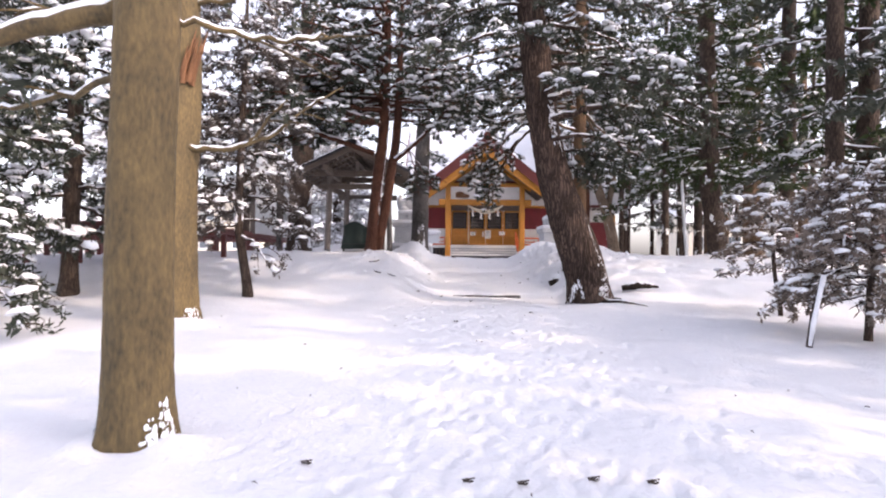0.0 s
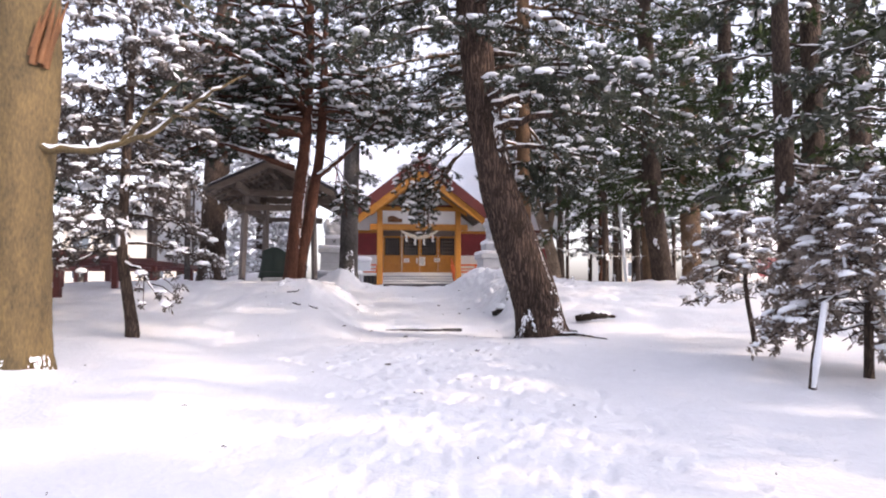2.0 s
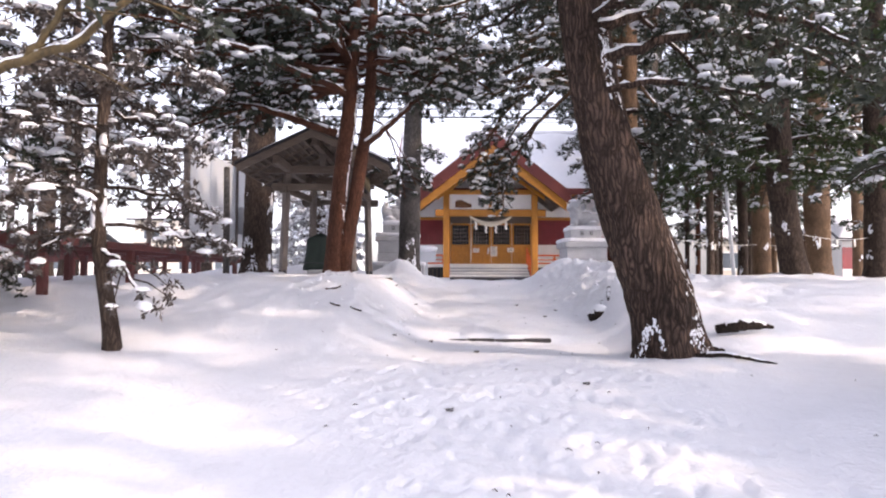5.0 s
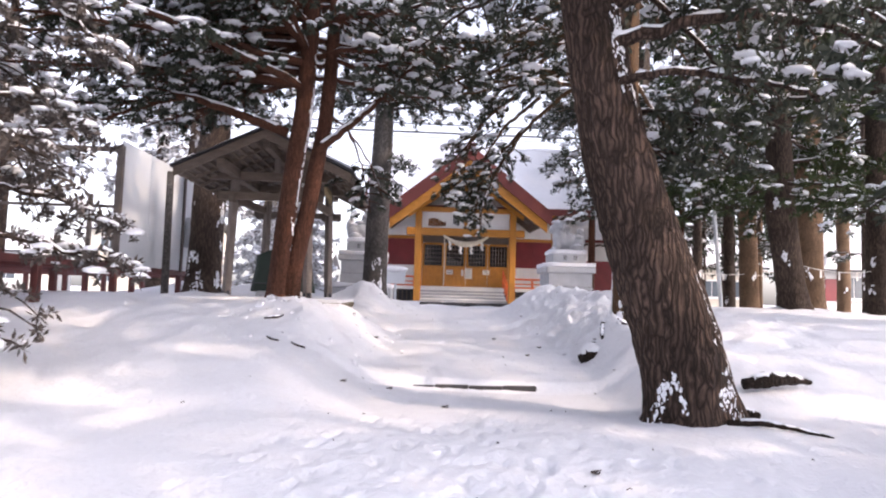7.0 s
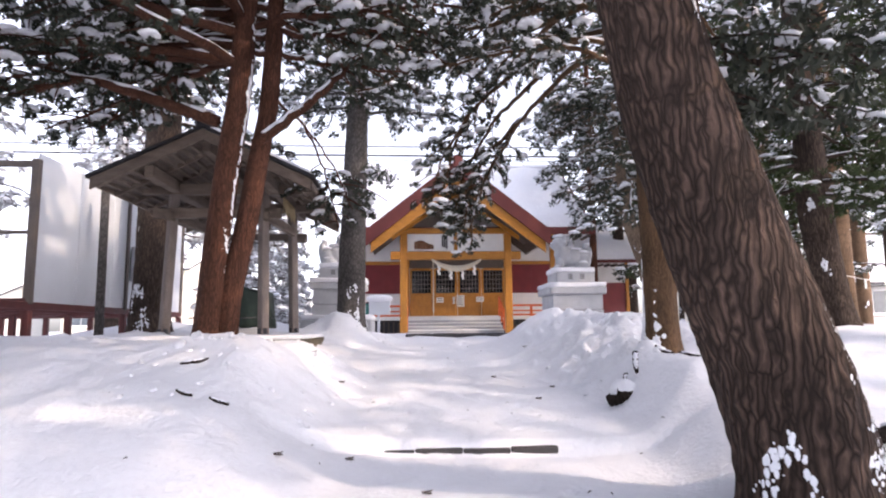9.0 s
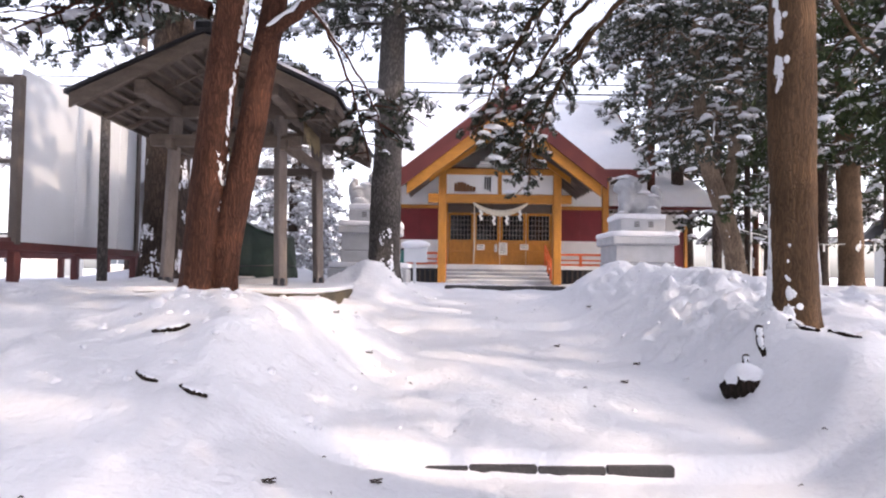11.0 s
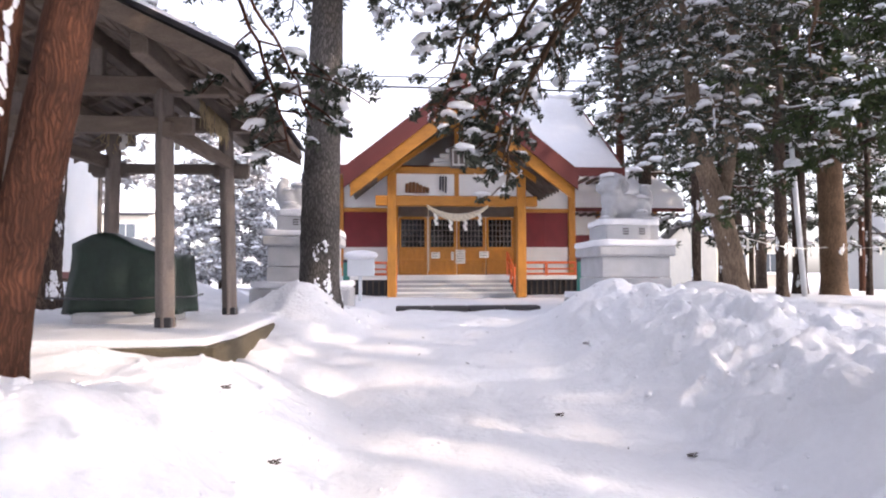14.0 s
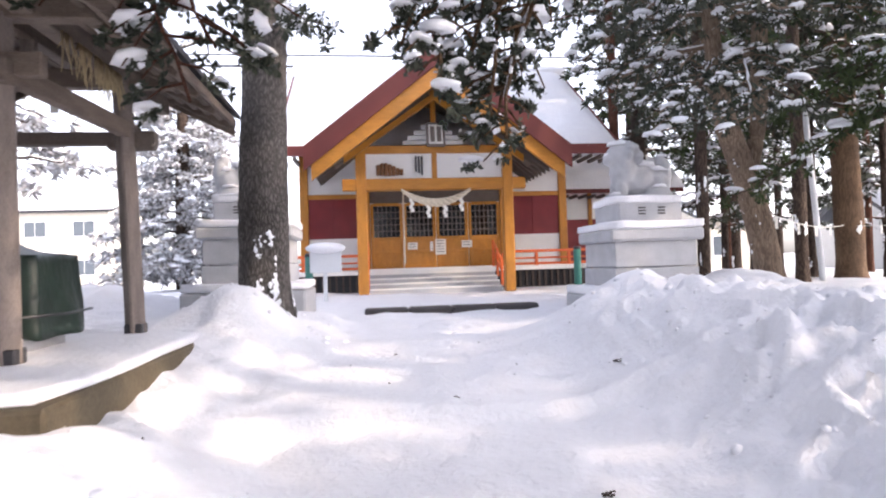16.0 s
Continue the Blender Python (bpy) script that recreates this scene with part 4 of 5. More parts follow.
def snow_slab(name, x0, z0, x1, z1, y0, y1, th, parent, seed, label="thick white snow"):
    """Lying snow with a rounded, uneven rim on a slope that runs along x (z0 to z1)."""
    nu, nv = 28, 28
    u, v = np.meshgrid(np.linspace(0, 1, nu), np.linspace(0, 1, nv), indexing="ij")
    e = np.minimum.reduce([u, 1 - u + 0.2 * (x1 == CX), v, 1 - v])
    bulge = np.sqrt(np.clip(e / 0.06, 0, 1))
    x, y = x0 + (x1 - x0) * u, y0 + (y1 - y0) * v
    z = z0 + (z1 - z0) * u + th * bulge * (1 + 0.35 * vnoise(x * 1.2 + seed, y * 1.2)) + 0.006
    top = np.stack([x, y, z], -1).reshape(-1, 3)
    i, j = np.meshgrid(np.arange(nu - 1), np.arange(nv - 1), indexing="ij")
    a, b, c, d = i * nv + j, (i + 1) * nv + j, (i + 1) * nv + j + 1, i * nv + j + 1
    tris = np.concatenate([np.stack([a, b, c], -1).reshape(-1, 3), np.stack([a, c, d], -1).reshape(-1, 3)])
    return tri_mesh(name, top, tris, SNOW, parent, label, True)


# porch: pillars, beams, gable
for px in (0.31, 3.72):
    p = boxp("pillar", (px - 0.12, 28.43, 1.40), (px + 0.12, 28.67, 4.86), WOOD_ORANGE, hall, 0.02)
    boxp("bracket", (px - 0.22, 28.40, 4.86), (px + 0.22, 28.70, 4.96), WOOD_ORANGE, hall, 0.02)
boxp("tie_beam", (-0.12, 28.45, 3.80), (4.15, 28.65, 4.07), WOOD_ORANGE_H, hall, 0.02)
boxp("upper_beam", (0.16, 28.46, 4.65), (3.88, 28.64, 4.83), WOOD_ORANGE_H, hall, 0.02)
boxp("king_post", (CX - 0.06, 28.49, 4.07), (CX + 0.06, 28.61, 6.25), WOOD_ORANGE, hall, 0.012)
for a, b in (((0.43, 0), (CX - 0.06, 0)), ((CX + 0.06, 0), (3.60, 0))):
    boxp("plaster_panel", (a[0], 28.53, 4.07), (b[0], 28.57, 4.65), PLASTER, hall, 0.0)
bm = bmesh.new()
for k in range(7):
    q = k / 6
    box(bm, (0.66 + 0.09 * k, 28.45, 4.13 + 0.03 * abs(q - 0.5)), (0.745 + 0.09 * k, 28.53, 4.36 + 0.07 * math.sin(4.2 * q + 0.4)), 0.02)
carve = part("carving", bm, WOOD_FRESH, hall, "carved brown wooden relief")
bm = bmesh.new()
for k in range(3):
    box(bm, (1.55 + 0.07 * k, 28.44, 4.22 - 0.04 * k), (1.60 + 0.07 * k, 28.47, 4.58), 0.01)
part("tassel", bm, METAL_DARK, hall, "dark hanging tassel")
# stepped white gable ornament behind the plaque
for k, (w, z) in enumerate(((0.72, 4.86), (0.60, 4.98), (0.45, 5.10), (0.28, 5.24))):
    boxp("gable_board", (CX - w, 28.55 + 0.01 * k, z), (CX + w, 28.62, z + 0.10), PLASTER, hall, 0.01)
plaque = boxp("plaque", (1.83, 28.36, 4.77), (2.26, 28.44, 5.36), WOOD_GREY, hall, 0.015, "weathered framed name plaque", Matrix.Rotation(radians(-12), 4, "X"))
boxp("plaque_field", (1.88, 28.345, 4.83), (2.21, 28.36, 5.30), PAPER, plaque, 0.0, "", Matrix.Rotation(radians(-12), 4, "X"))
for k in range(2):
    boxp("lettering", (1.92 + 0.15 * k, 28.333, 4.88), (2.02 + 0.15 * k, 28.343, 5.25), WOOD_GREY, plaque, 0.0, "", Matrix.Rotation(radians(-12), 4, "X"))
APEX, EAVE, GY0, GY1 = 6.62, 4.38, 27.2, 33.2
for s in (-1, 1):
    ex = CX + s * 2.82
    slope_slab("porch_roof", ex, EAVE, CX, APEX, GY0, GY1, 0.16, RED_ROOF, hall)
    slope_slab("fascia", ex + s * 0.03, EAVE - 0.30, CX, APEX - 0.30, GY0 - 0.05, GY0 + 0.02, 0.50, RED_ROOF, hall, "dark red metal verge board")
    slope_slab("bargeboard", ex - s * 0.12, EAVE - 0.50, CX, APEX - 0.68, GY0 + 0.03, GY0 + 0.12, 0.40, WOOD_ORANGE_H, hall, "orange varnished bargeboard")
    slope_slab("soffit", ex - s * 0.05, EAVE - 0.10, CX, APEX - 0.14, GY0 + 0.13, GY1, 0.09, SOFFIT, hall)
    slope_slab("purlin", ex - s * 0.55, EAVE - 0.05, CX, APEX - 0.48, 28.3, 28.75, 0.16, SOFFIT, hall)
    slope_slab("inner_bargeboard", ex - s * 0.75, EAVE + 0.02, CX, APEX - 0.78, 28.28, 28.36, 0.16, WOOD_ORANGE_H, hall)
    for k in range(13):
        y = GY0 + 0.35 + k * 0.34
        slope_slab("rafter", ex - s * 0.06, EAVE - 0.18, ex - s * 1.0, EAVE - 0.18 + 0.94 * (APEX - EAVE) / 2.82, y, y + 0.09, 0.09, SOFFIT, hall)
    snow_slab("roof_snow", ex - s * 0.02, EAVE + 0.16, CX, APEX + 0.16, GY0 - 0.02, GY1, 0.16, hall, 3 + s)
boxp("ridge_cap", (CX - 0.14, GY0 - 0.06, APEX + 0.10), (CX + 0.14, GY1, APEX + 0.30), RED_ROOF, hall, 0.03)
boxp("ridge_end", (CX - 0.15, GY0 - 0.12, APEX - 0.10), (CX + 0.15, GY0 - 0.06, APEX + 0.30), RED_ROOF, hall, 0.05)

# stairs
for k in range(5):
    boxp("step", (0.44, 28.85 + 0.27 * k, 1.30), (3.60, 30.12, 1.42 + 0.115 * (k + 1)), STONE, hall, 0.012)
    boxp("step_edge", (0.45, 28.835 + 0.27 * k, 1.385 + 0.115 * (k + 1)), (3.59, 28.86 + 0.27 * k, 1.425 + 0.115 * (k + 1)), PLASTER, hall, 0.004, "pale snowy stair nosing")
for px in (0.42, 3.62):
    for dz in (0.38, 0.62):
        beam("stair_rail", (px, 28.95, 1.5 + dz), (px, 29.95, 2.0 + dz), 0.05, 0.05, VERMILION, hall)
    for q in (0, 0.5, 1):
        boxp("rail_post", (px - 0.03, 28.92 + q, 1.5 + 0.45 * q), (px + 0.03, 28.98 + q, 2.2 + 0.45 * q), VERMILION, hall, 0.005)

# front wall: doors, lattice, dark transom
DY = 30.2
for k in range(4):
    x0, x1 = 0.50 + 0.845 * k, 0.50 + 0.845 * (k + 1)
    d = boxp("door", (x0 + 0.01, DY + 0.03, 2.0), (x1 - 0.01, DY + 0.06, 2.80), WOOD_ORANGE, hall, 0.0)
    for a, b in ((x0 + 0.01, x0 + 0.085), (x1 - 0.085, x1 - 0.01)):
        boxp("stile", (a, DY - 0.01, 2.0), (b, DY + 0.03, 3.66), WOOD_ORANGE, d, 0.008)
    for z in (2.0, 2.38, 2.72, 3.60):
        boxp("rail", (x0 + 0.085, DY - 0.006, z), (x1 - 0.085, DY + 0.03, z + 0.075), WOOD_ORANGE_H, d, 0.006)
    boxp("pane", (x0 + 0.085, DY + 0.035, 2.80), (x1 - 0.085, DY + 0.045, 3.60), GLASS_DARK, d, 0.0, "dark glass behind the lattice")
    for q in range(1, 6):
        xx = x0 + 0.085 + (x1 - x0 - 0.17) * q / 6
        boxp("lattice_bar", (xx - 0.009, DY + 0.005, 2.795), (xx + 0.009, DY + 0.03, 3.60), WOOD_GREY, d, 0.0)
    for q in range(1, 5):
        zz = 2.795 + 0.805 * q / 5
        boxp("lattice_bar", (x0 + 0.085, DY + 0.002, zz - 0.009), (x1 - 0.085, DY + 0.026, zz + 0.009), WOOD_GREY, d, 0.0)
boxp("transom", (0.50, DY + 0.02, 3.68), (3.88, DY + 0.08, 4.0), SOFFIT, hall, 0.0)
boxp("lintel", (0.30, DY - 0.03, 3.98), (4.08, DY + 0.12, 4.14), WOOD_ORANGE_H, hall, 0.012)
for px in (0.40, 3.98):
    boxp("door_post", (px - 0.10, DY - 0.05, 1.95), (px + 0.10, DY + 0.13, 4.9), WOOD_ORANGE, hall, 0.012)
boxp("upper_wall", (0.3, DY + 0.05, 4.14), (4.08, DY + 0.15, 5.6), PLASTER, hall, 0.0)
for x, z, w, h, name in ((1.57, 2.56, 0.25, 0.18, "notice"), (2.29, 2.52, 0.28, 0.40, "notice"), (2.06, 2.54, 0.08, 0.24, "notice"), (2.98, 2.58, 0.27, 0.18, "notice")):
    nt_ = tagged(boxp(name, (x - w / 2, DY - 0.022, z - h / 2), (x + w / 2, DY - 0.014, z + h / 2), PAPER, None, 0.0), "white paper notice pinned to the shrine doors", "notice", "door notices")
    for q in range(max(1, int(h / 0.08))):
        boxp("print_line", (x - w * 0.38, DY - 0.026, z + h / 2 - 0.05 - q * 0.07), (x + w * 0.3, DY - 0.0225, z + h / 2 - 0.035 - q * 0.07), METAL_DARK, nt_, 0.0)

# hall body
HY = 30.75
for x0, x1 in ((-1.2, 0.30), (4.08, 5.75)):
    boxp("red_panel", (x0, HY, 2.82), (x1, HY + 0.12, 3.86), RED_PAINT, hall, 0.0)
    boxp("white_wall", (x0, HY + 0.01, 1.95), (x1, HY + 0.13, 2.82), PLASTER, hall, 0.0)
    boxp("wall_plate", (x0, HY - 0.04, 3.86), (x1, HY + 0.12, 3.98), WOOD_ORANGE_H, hall, 0.012)
    boxp("plaster_band", (x0, HY + 0.01, 3.98), (x1, HY + 0.13, 5.0), PLASTER, hall, 0.0)
    xm = (x0 + x1) / 2
    boxp("panel_batten", (xm - 0.02, HY - 0.012, 2.82), (xm + 0.02, HY, 3.86), RED_PAINT, hall, 0.004)
for x in (-1.2, 5.75):
    boxp("corner_post", (x - 0.11, HY - 0.06, 1.95), (x + 0.11, HY + 0.16, 5.0), WOOD_ORANGE, hall, 0.015)
for x in (-1.25, 5.68):
    boxp("side_wall", (x, HY + 0.17, 1.4), (x + 0.12, 37.0, 5.0), PLASTER, hall, 0.0)
boxp("back_wall", (-1.2, 37.0, 1.4), (5.8, 37.12, 5.0), PLASTER, hall, 0.0)
for x0, x1 in ((0.30, 0.42), (3.97, 4.08)):
    boxp("return_wall", (x0, DY + 0.14, 1.95), (x1, HY, 5.0), PLASTER, hall, 0.0)
boxp("veranda_deck", (-1.9, 29.75, 1.86), (6.5, HY, 1.97), PLASTER, hall, 0.01, "pale veranda edge boards dusted with snow")
# this sheet's dark colour stands in for the shade under the veranda
boxp("crawl_shade_sheet", (-1.7, 30.25, 1.30), (6.3, 30.35, 1.86), METAL_DARK, hall, 0.0)
for k in range(48):
    x = -1.75 + 0.17 * k
    if not 0.35 < x < 3.7:
        boxp("under_slat", (x - 0.025, 30.16, 1.30), (x + 0.025, 30.22, 1.86), SOFFIT, hall, 0.0)
for s, x0, x1 in ((0, -1.85, 0.20), (1, 3.85, 6.45)):
    for z, w in ((2.34, 0.07), (2.16, 0.045), (2.02, 0.06)):
        beam("rail_bar", (x0, 29.82, z), (x1, 29.82, z), w, w, VERMILION, hall)
    for q in range(4):
        x = x0 + (x1 - x0) * q / 3
        boxp("rail_post", (x - 0.04, 29.785, 1.97), (x + 0.04, 29.855, 2.30), VERMILION, hall, 0.006)

# main roof, eaves along the front
RF = [(29.7, 4.95), (34.0, 7.95), (38.3, 4.95)]


def roof_y(name, x0, x1, y0, z0, y1, z1, th, material, parent, label=""):
    bm = bmesh.new()
    c = [bm.verts.new(p) for p in ((x0, y0, z0), (x0, y1, z1), (x0, y1, z1 + th), (x0, y0, z0 + th), (x1, y0, z0), (x1, y1, z1), (x1, y1, z1 + th), (x1, y0, z0 + th))]
    for f in ((0, 1, 2, 3), (5, 4, 7, 6), (0, 4, 5, 1), (3, 2, 6, 7), (0, 3, 7, 4), (1, 5, 6, 2)):
        bm.faces.new([c[i] for i in f])
    bmesh.ops.recalc_face_normals(bm, faces=bm.faces)
    return part(name, bm, material, parent, label)


def snow_y(name, x0, x1, y0, z0, y1, z1, th, parent, seed):
    nu, nv = 40, 22
    u, v = np.meshgrid(np.linspace(0, 1, nu), np.linspace(0, 1, nv), indexing="ij")
    e = np.minimum.reduce([u, 1 - u, v * 0.7])
    x, y = x0 + (x1 - x0) * u, y0 + (y1 - y0) * v
    z = z0 + (z1 - z0) * v + th * np.sqrt(np.clip(e / 0.05, 0, 1)) * (1 + 0.35 * vnoise(x * 1.1 + seed, y)) + 0.006
    i, j = np.meshgrid(np.arange(nu - 1), np.arange(nv - 1), indexing="ij")
    a, b, c, d = i * nv + j, (i + 1) * nv + j, (i + 1) * nv + j + 1, i * nv + j + 1
    return tri_mesh(name, np.stack([x, y, z], -1).reshape(-1, 3), np.concatenate([np.stack([a, b, c], -1).reshape(-1, 3), np.stack([a, c, d], -1).reshape(-1, 3)]), SNOW, parent, "thick white snow", True)


roof_y("main_roof", -1.75, 7.0, RF[0][0], RF[0][1], RF[1][0], RF[1][1], 0.12, RED_ROOF, hall)
roof_y("main_roof", -1.75, 7.0, RF[2][0], RF[2][1], RF[1][0], RF[1][1], 0.12, RED_ROOF, hall)
for x in (-1.77, 6.98):
    roof_y("verge", x, x + 0.05, RF[0][0] - 0.02, RF[0][1] - 0.12, RF[1][0], RF[1][1] - 0.12, 0.26, RED_ROOF, hall)
for x0, x1 in ((-1.75, -0.6), (4.6, 7.0)):
    boxp("eave_fascia", (x0, RF[0][0] - 0.05, RF[0][1] - 0.14), (x1, RF[0][0] - 0.01, RF[0][1] + 0.12), RED_ROOF, hall, 0.01)
    k = x0 + 0.1
    while k < x1:
        boxp("eave_rafter", (k, RF[0][0], RF[0][1] - 0.22), (k + 0.08, HY, RF[0][1] - 0.14), SOFFIT, hall, 0.0)
        k += 0.3
snow_y("roof_snow", -1.72, 6.97, RF[0][0], RF[0][1] + 0.12, RF[1][0], RF[1][1] + 0.12, 0.3, hall, 4)
boxp("main_ridge", (-1.8, 33.85, 7.95), (7.05, 34.15, 8.45), SNOW, hall, 0.12, "snow-buried ridge")

# annex at the hall's side
annex = thing("shrine_annex", (7.5, 34.0, 1.4), "low annex with snowy roof and dark red lower wall", "annex")
boxp("red_wall", (5.85, 32.6, 1.4), (9.2, 32.75, 3.3), RED_PAINT, annex, 0.0)
boxp("white_wall", (5.85, 32.61, 3.3), (9.2, 32.75, 4.1), PLASTER, annex, 0.0)
boxp("side_wall", (9.08, 32.76, 1.4), (9.2, 36.5, 4.1), PLASTER, annex, 0.0)
for x in (7.2, 9.15):
    boxp("post", (x - 0.06, 32.54, 1.4), (x + 0.06, 32.6, 4.1), WOOD_ORANGE, annex, 0.01)
roof_y("roof", 5.85, 9.9, 31.9, 4.02, 35.0, 5.5, 0.12, RED_ROOF, annex)
snow_y("roof_snow", 5.87, 9.95, 31.85, 4.14, 35.0, 5.62, 0.42, annex, 9)
k = 6.0
while k < 9.9:
    boxp("eave_rafter", (k, 31.95, 3.92), (k + 0.07, 32.6, 4.0), SOFFIT, annex, 0.0)
    k += 0.28

# sacred straw rope with paper streamers
rope = thing("sacred_rope", (2.0, 28.35, 3.7), "thick twisted pale straw rope hung under the porch beam", "rope")
q = np.linspace(0, 1, 40)
rx = 1.22 + 1.6 * q
rz = 3.79 - 0.30 * (1 - (2 * q - 1) ** 2)
rr = 0.035 + 0.06 * np.sin(np.pi * q)
for s in range(3):
    ph = q * 26 + s * 2.094
    tube("strand", np.stack([rx, 28.38 + 0.5 * rr * np.cos(ph), rz + 0.5 * rr * np.sin(ph)], 1), rr * 0.62, STRAW, rope, 8)
for k, f in enumerate((0.14, 0.38, 0.62, 0.86)):
    x, z = 1.22 + 1.6 * f, 3.79 - 0.30 * (1 - (2 * f - 1) ** 2) - 0.06
    bm = bmesh.new()
    for j in range(4):
        box(bm, (x - 0.05 + 0.03 * (j % 2), 28.365 + 0.01 * j, z - 0.075 * (j + 1)), (x + 0.03 + 0.03 * (j % 2), 28.369 + 0.01 * j, z - 0.075 * j + 0.012))
    part("paper_streamer", bm, PAPER, rope, "white zigzag paper streamer")
bell = thing("bell_rope", (1.28, 28.9, 2.1), "thin hanging bell rope at the porch", "rope")
tube("cord", [(1.28, 28.9, 4.0), (1.29, 28.9, 3.0), (1.28, 28.9, 2.1)], [0.018, 0.02, 0.024], STRAW, bell, 8)

# stone kerb before the porch
for k in range(4):
    tagged(boxp("kerb_stone", (0.36 + 0.64 * k, 23.15, 1.15), (0.995 + 0.64 * k, 23.5, 1.462), STONE_DARK, None, 0.025), "dark wet kerb stone edged with snow", "kerb", "kerb before the porch")
for k in range(4):
    tagged(boxp("stair_stone", (0.02 + 0.42 * k, 13.862, 0.25), (0.436 + 0.42 * k, 14.25, 0.548 + 0.008 * (k % 2)), STONE_DARK, None, 0.01), "dark stone edge of a snowed-in stair", "step", "path stair stones")
for x0, x1, z in ((1.36, 1.46, 0.985), (1.82, 1.98, 0.988), (2.05, 2.15, 0.985)):
    tagged(boxp("stair_stone", (x0, 18.47, 0.7), (x1, 18.85, z), STONE_DARK, None, 0.03), "dark stone edge of a snowed-in stair", "step", "path stair stones")

# green posts and the little roofed sign
for x in (-0.72, 4.67):
    g = thing("gate_post", (x, 26.5, 1.4), "round green-painted steel post in the snow", "post", "green posts")
    tube("shaft", [(x, 26.5, 1.3), (x, 26.5, 2.3)], [0.075, 0.075], GREEN_PAINT, g, 14)
    tube("cap", [(x, 26.5, 2.3), (x, 26.5, 2.36)], [0.085, 0.06], METAL_DARK, g, 14)
sg = thing("white_sign", (-0.4, 26.3, 1.4), "small white sign board on a post, capped with snow", "sign")
boxp("post", (-0.44, 26.3, 1.3), (-0.36, 26.36, 2.1), PANEL_WHITE, sg, 0.01)
boxp("board", (-0.68, 26.24, 1.98), (-0.08, 26.30, 2.44), PANEL_WHITE, sg, 0.01)
bm = bmesh.new()
bmesh.ops.create_uvsphere(bm, u_segments=16, v_segments=8, radius=0.5)
bmesh.ops.transform(bm, matrix=Matrix.Translation((-0.38, 26.28, 2.45)) @ Matrix.Diagonal((0.76, 0.3, 0.22, 1)), verts=bm.verts)
part("snow_cap", bm, SNOW, sg, "", True)

# ---- guardian statues on their pedestals ----
def snow_ledge(name, lo, hi, parent, seed):
    """A pad of snow on a ledge, overhanging a little."""
    bm = box(bmesh.new(), lo, hi)
    bmesh.ops.subdivide_edges(bm, edges=bm.edges, cuts=5, use_grid_fill=True)
    for v in bm.verts:
        n = noise.noise(v.co * 3.0 + Vector((seed, 0, 0)))
        v.co.z += 0.03 * n if v.co.z > (lo[2] + hi[2]) / 2 else 0.02 * n
        v.co.x += 0.03 * noise.noise(v.co * 4.0)
        v.co.y += 0.03 * noise.noise(v.co * 4.0 + Vector((5, 5, 5)))
    bmesh.ops.smooth_vert(bm, verts=bm.verts, factor=0.5, use_axis_x=True, use_axis_y=True, use_axis_z=True)
    return part(name, bm, SNOW, parent, "", True)


def lion(cx, y, z, s, seed):
    """A seated, curly-maned guardian beast, one weathered mesh; s is the side it faces."""
    bm = bmesh.new()
    K = 0.84
    balls = [(0.05, 0, 0.32, 0.36, 0.24, 0.30), (0.34, 0, 0.26, 0.26, 0.25, 0.26), (-0.20, 0, 0.46, 0.24, 0.24, 0.34), (-0.26, 0, 0.74, 0.24, 0.24, 0.22), (-0.42, 0, 0.68, 0.13, 0.15, 0.11),
             (-0.30, 0.13, 0.16, 0.10, 0.09, 0.22), (-0.30, -0.13, 0.16, 0.10, 0.09, 0.22), (-0.38, 0.13, 0.05, 0.13, 0.09, 0.07), (-0.38, -0.13, 0.05, 0.13, 0.09, 0.07), (0.30, 0.22, 0.10, 0.22, 0.1, 0.12), (0.30, -0.22, 0.10, 0.22, 0.1, 0.12),
             (0.50, 0, 0.46, 0.13, 0.16, 0.26), (0.44, 0, 0.66, 0.09, 0.10, 0.12)]
    rg = random.Random(seed)
    for _ in range(34):
        a, b = rg.uniform(0, 6.28), rg.uniform(-0.9, 1.2)
        balls.append((-0.16 + 0.23 * math.cos(a) * math.cos(b), 0.23 * math.sin(a) * math.cos(b), 0.70 + 0.24 * math.sin(b), 0.075, 0.075, 0.075))
    for bx, by, bz, rx_, ry_, rz_ in balls:
        m = Matrix.Translation((cx + s * K * bx, y + K * by, z + K * bz)) @ Matrix.Diagonal((K * rx_, K * ry_, K * rz_, 1))
        bmesh.ops.create_icosphere(bm, subdivisions=2, radius=1.0, matrix=m)
    box(bm, (cx - 0.42, y - 0.3, z - 0.06), (cx + 0.46, y + 0.3, z + 0.05))
    me_ob = part("guardian_lion_statue", bm, STONE, None, "", True)
    fuse = me_ob.modifiers.new("fuse", "REMESH")
    fuse.mode, fuse.voxel_size, fuse.use_smooth_shade = "VOXEL", 0.022, True
    tagged(me_ob, "weathered grey stone guardian lion dusted with snow", "statue", "guardian statues")
    top = thing("snow_patch", (cx, y, z + 0.7), "lumpy white snow lying on the stone statue", "snow")
    hp = Heap()
    rg2 = np.random.default_rng(seed)
    for bx, by, bz, w in ((-0.25, 0, 0.93, 0.42), (0.1, 0, 0.58, 0.5), (0.38, 0, 0.50, 0.42), (-0.42, 0, 0.76, 0.22), (0.47, 0, 0.74, 0.2), (-0.38, -0.13, 0.1, 0.2), (0.3, -0.24, 0.2, 0.25)):
        hp.stamp(*DOMES[int(rg2.integers(0, 6))], np.array([np.diag((K * w, K * w * 0.85, K * w * 0.6))]), np.array([(cx + s * K * bx, y + K * by, z + K * bz)]))
    tagged(hp.done("snow_lumps", SNOW, top, "", True), kind="stuff")


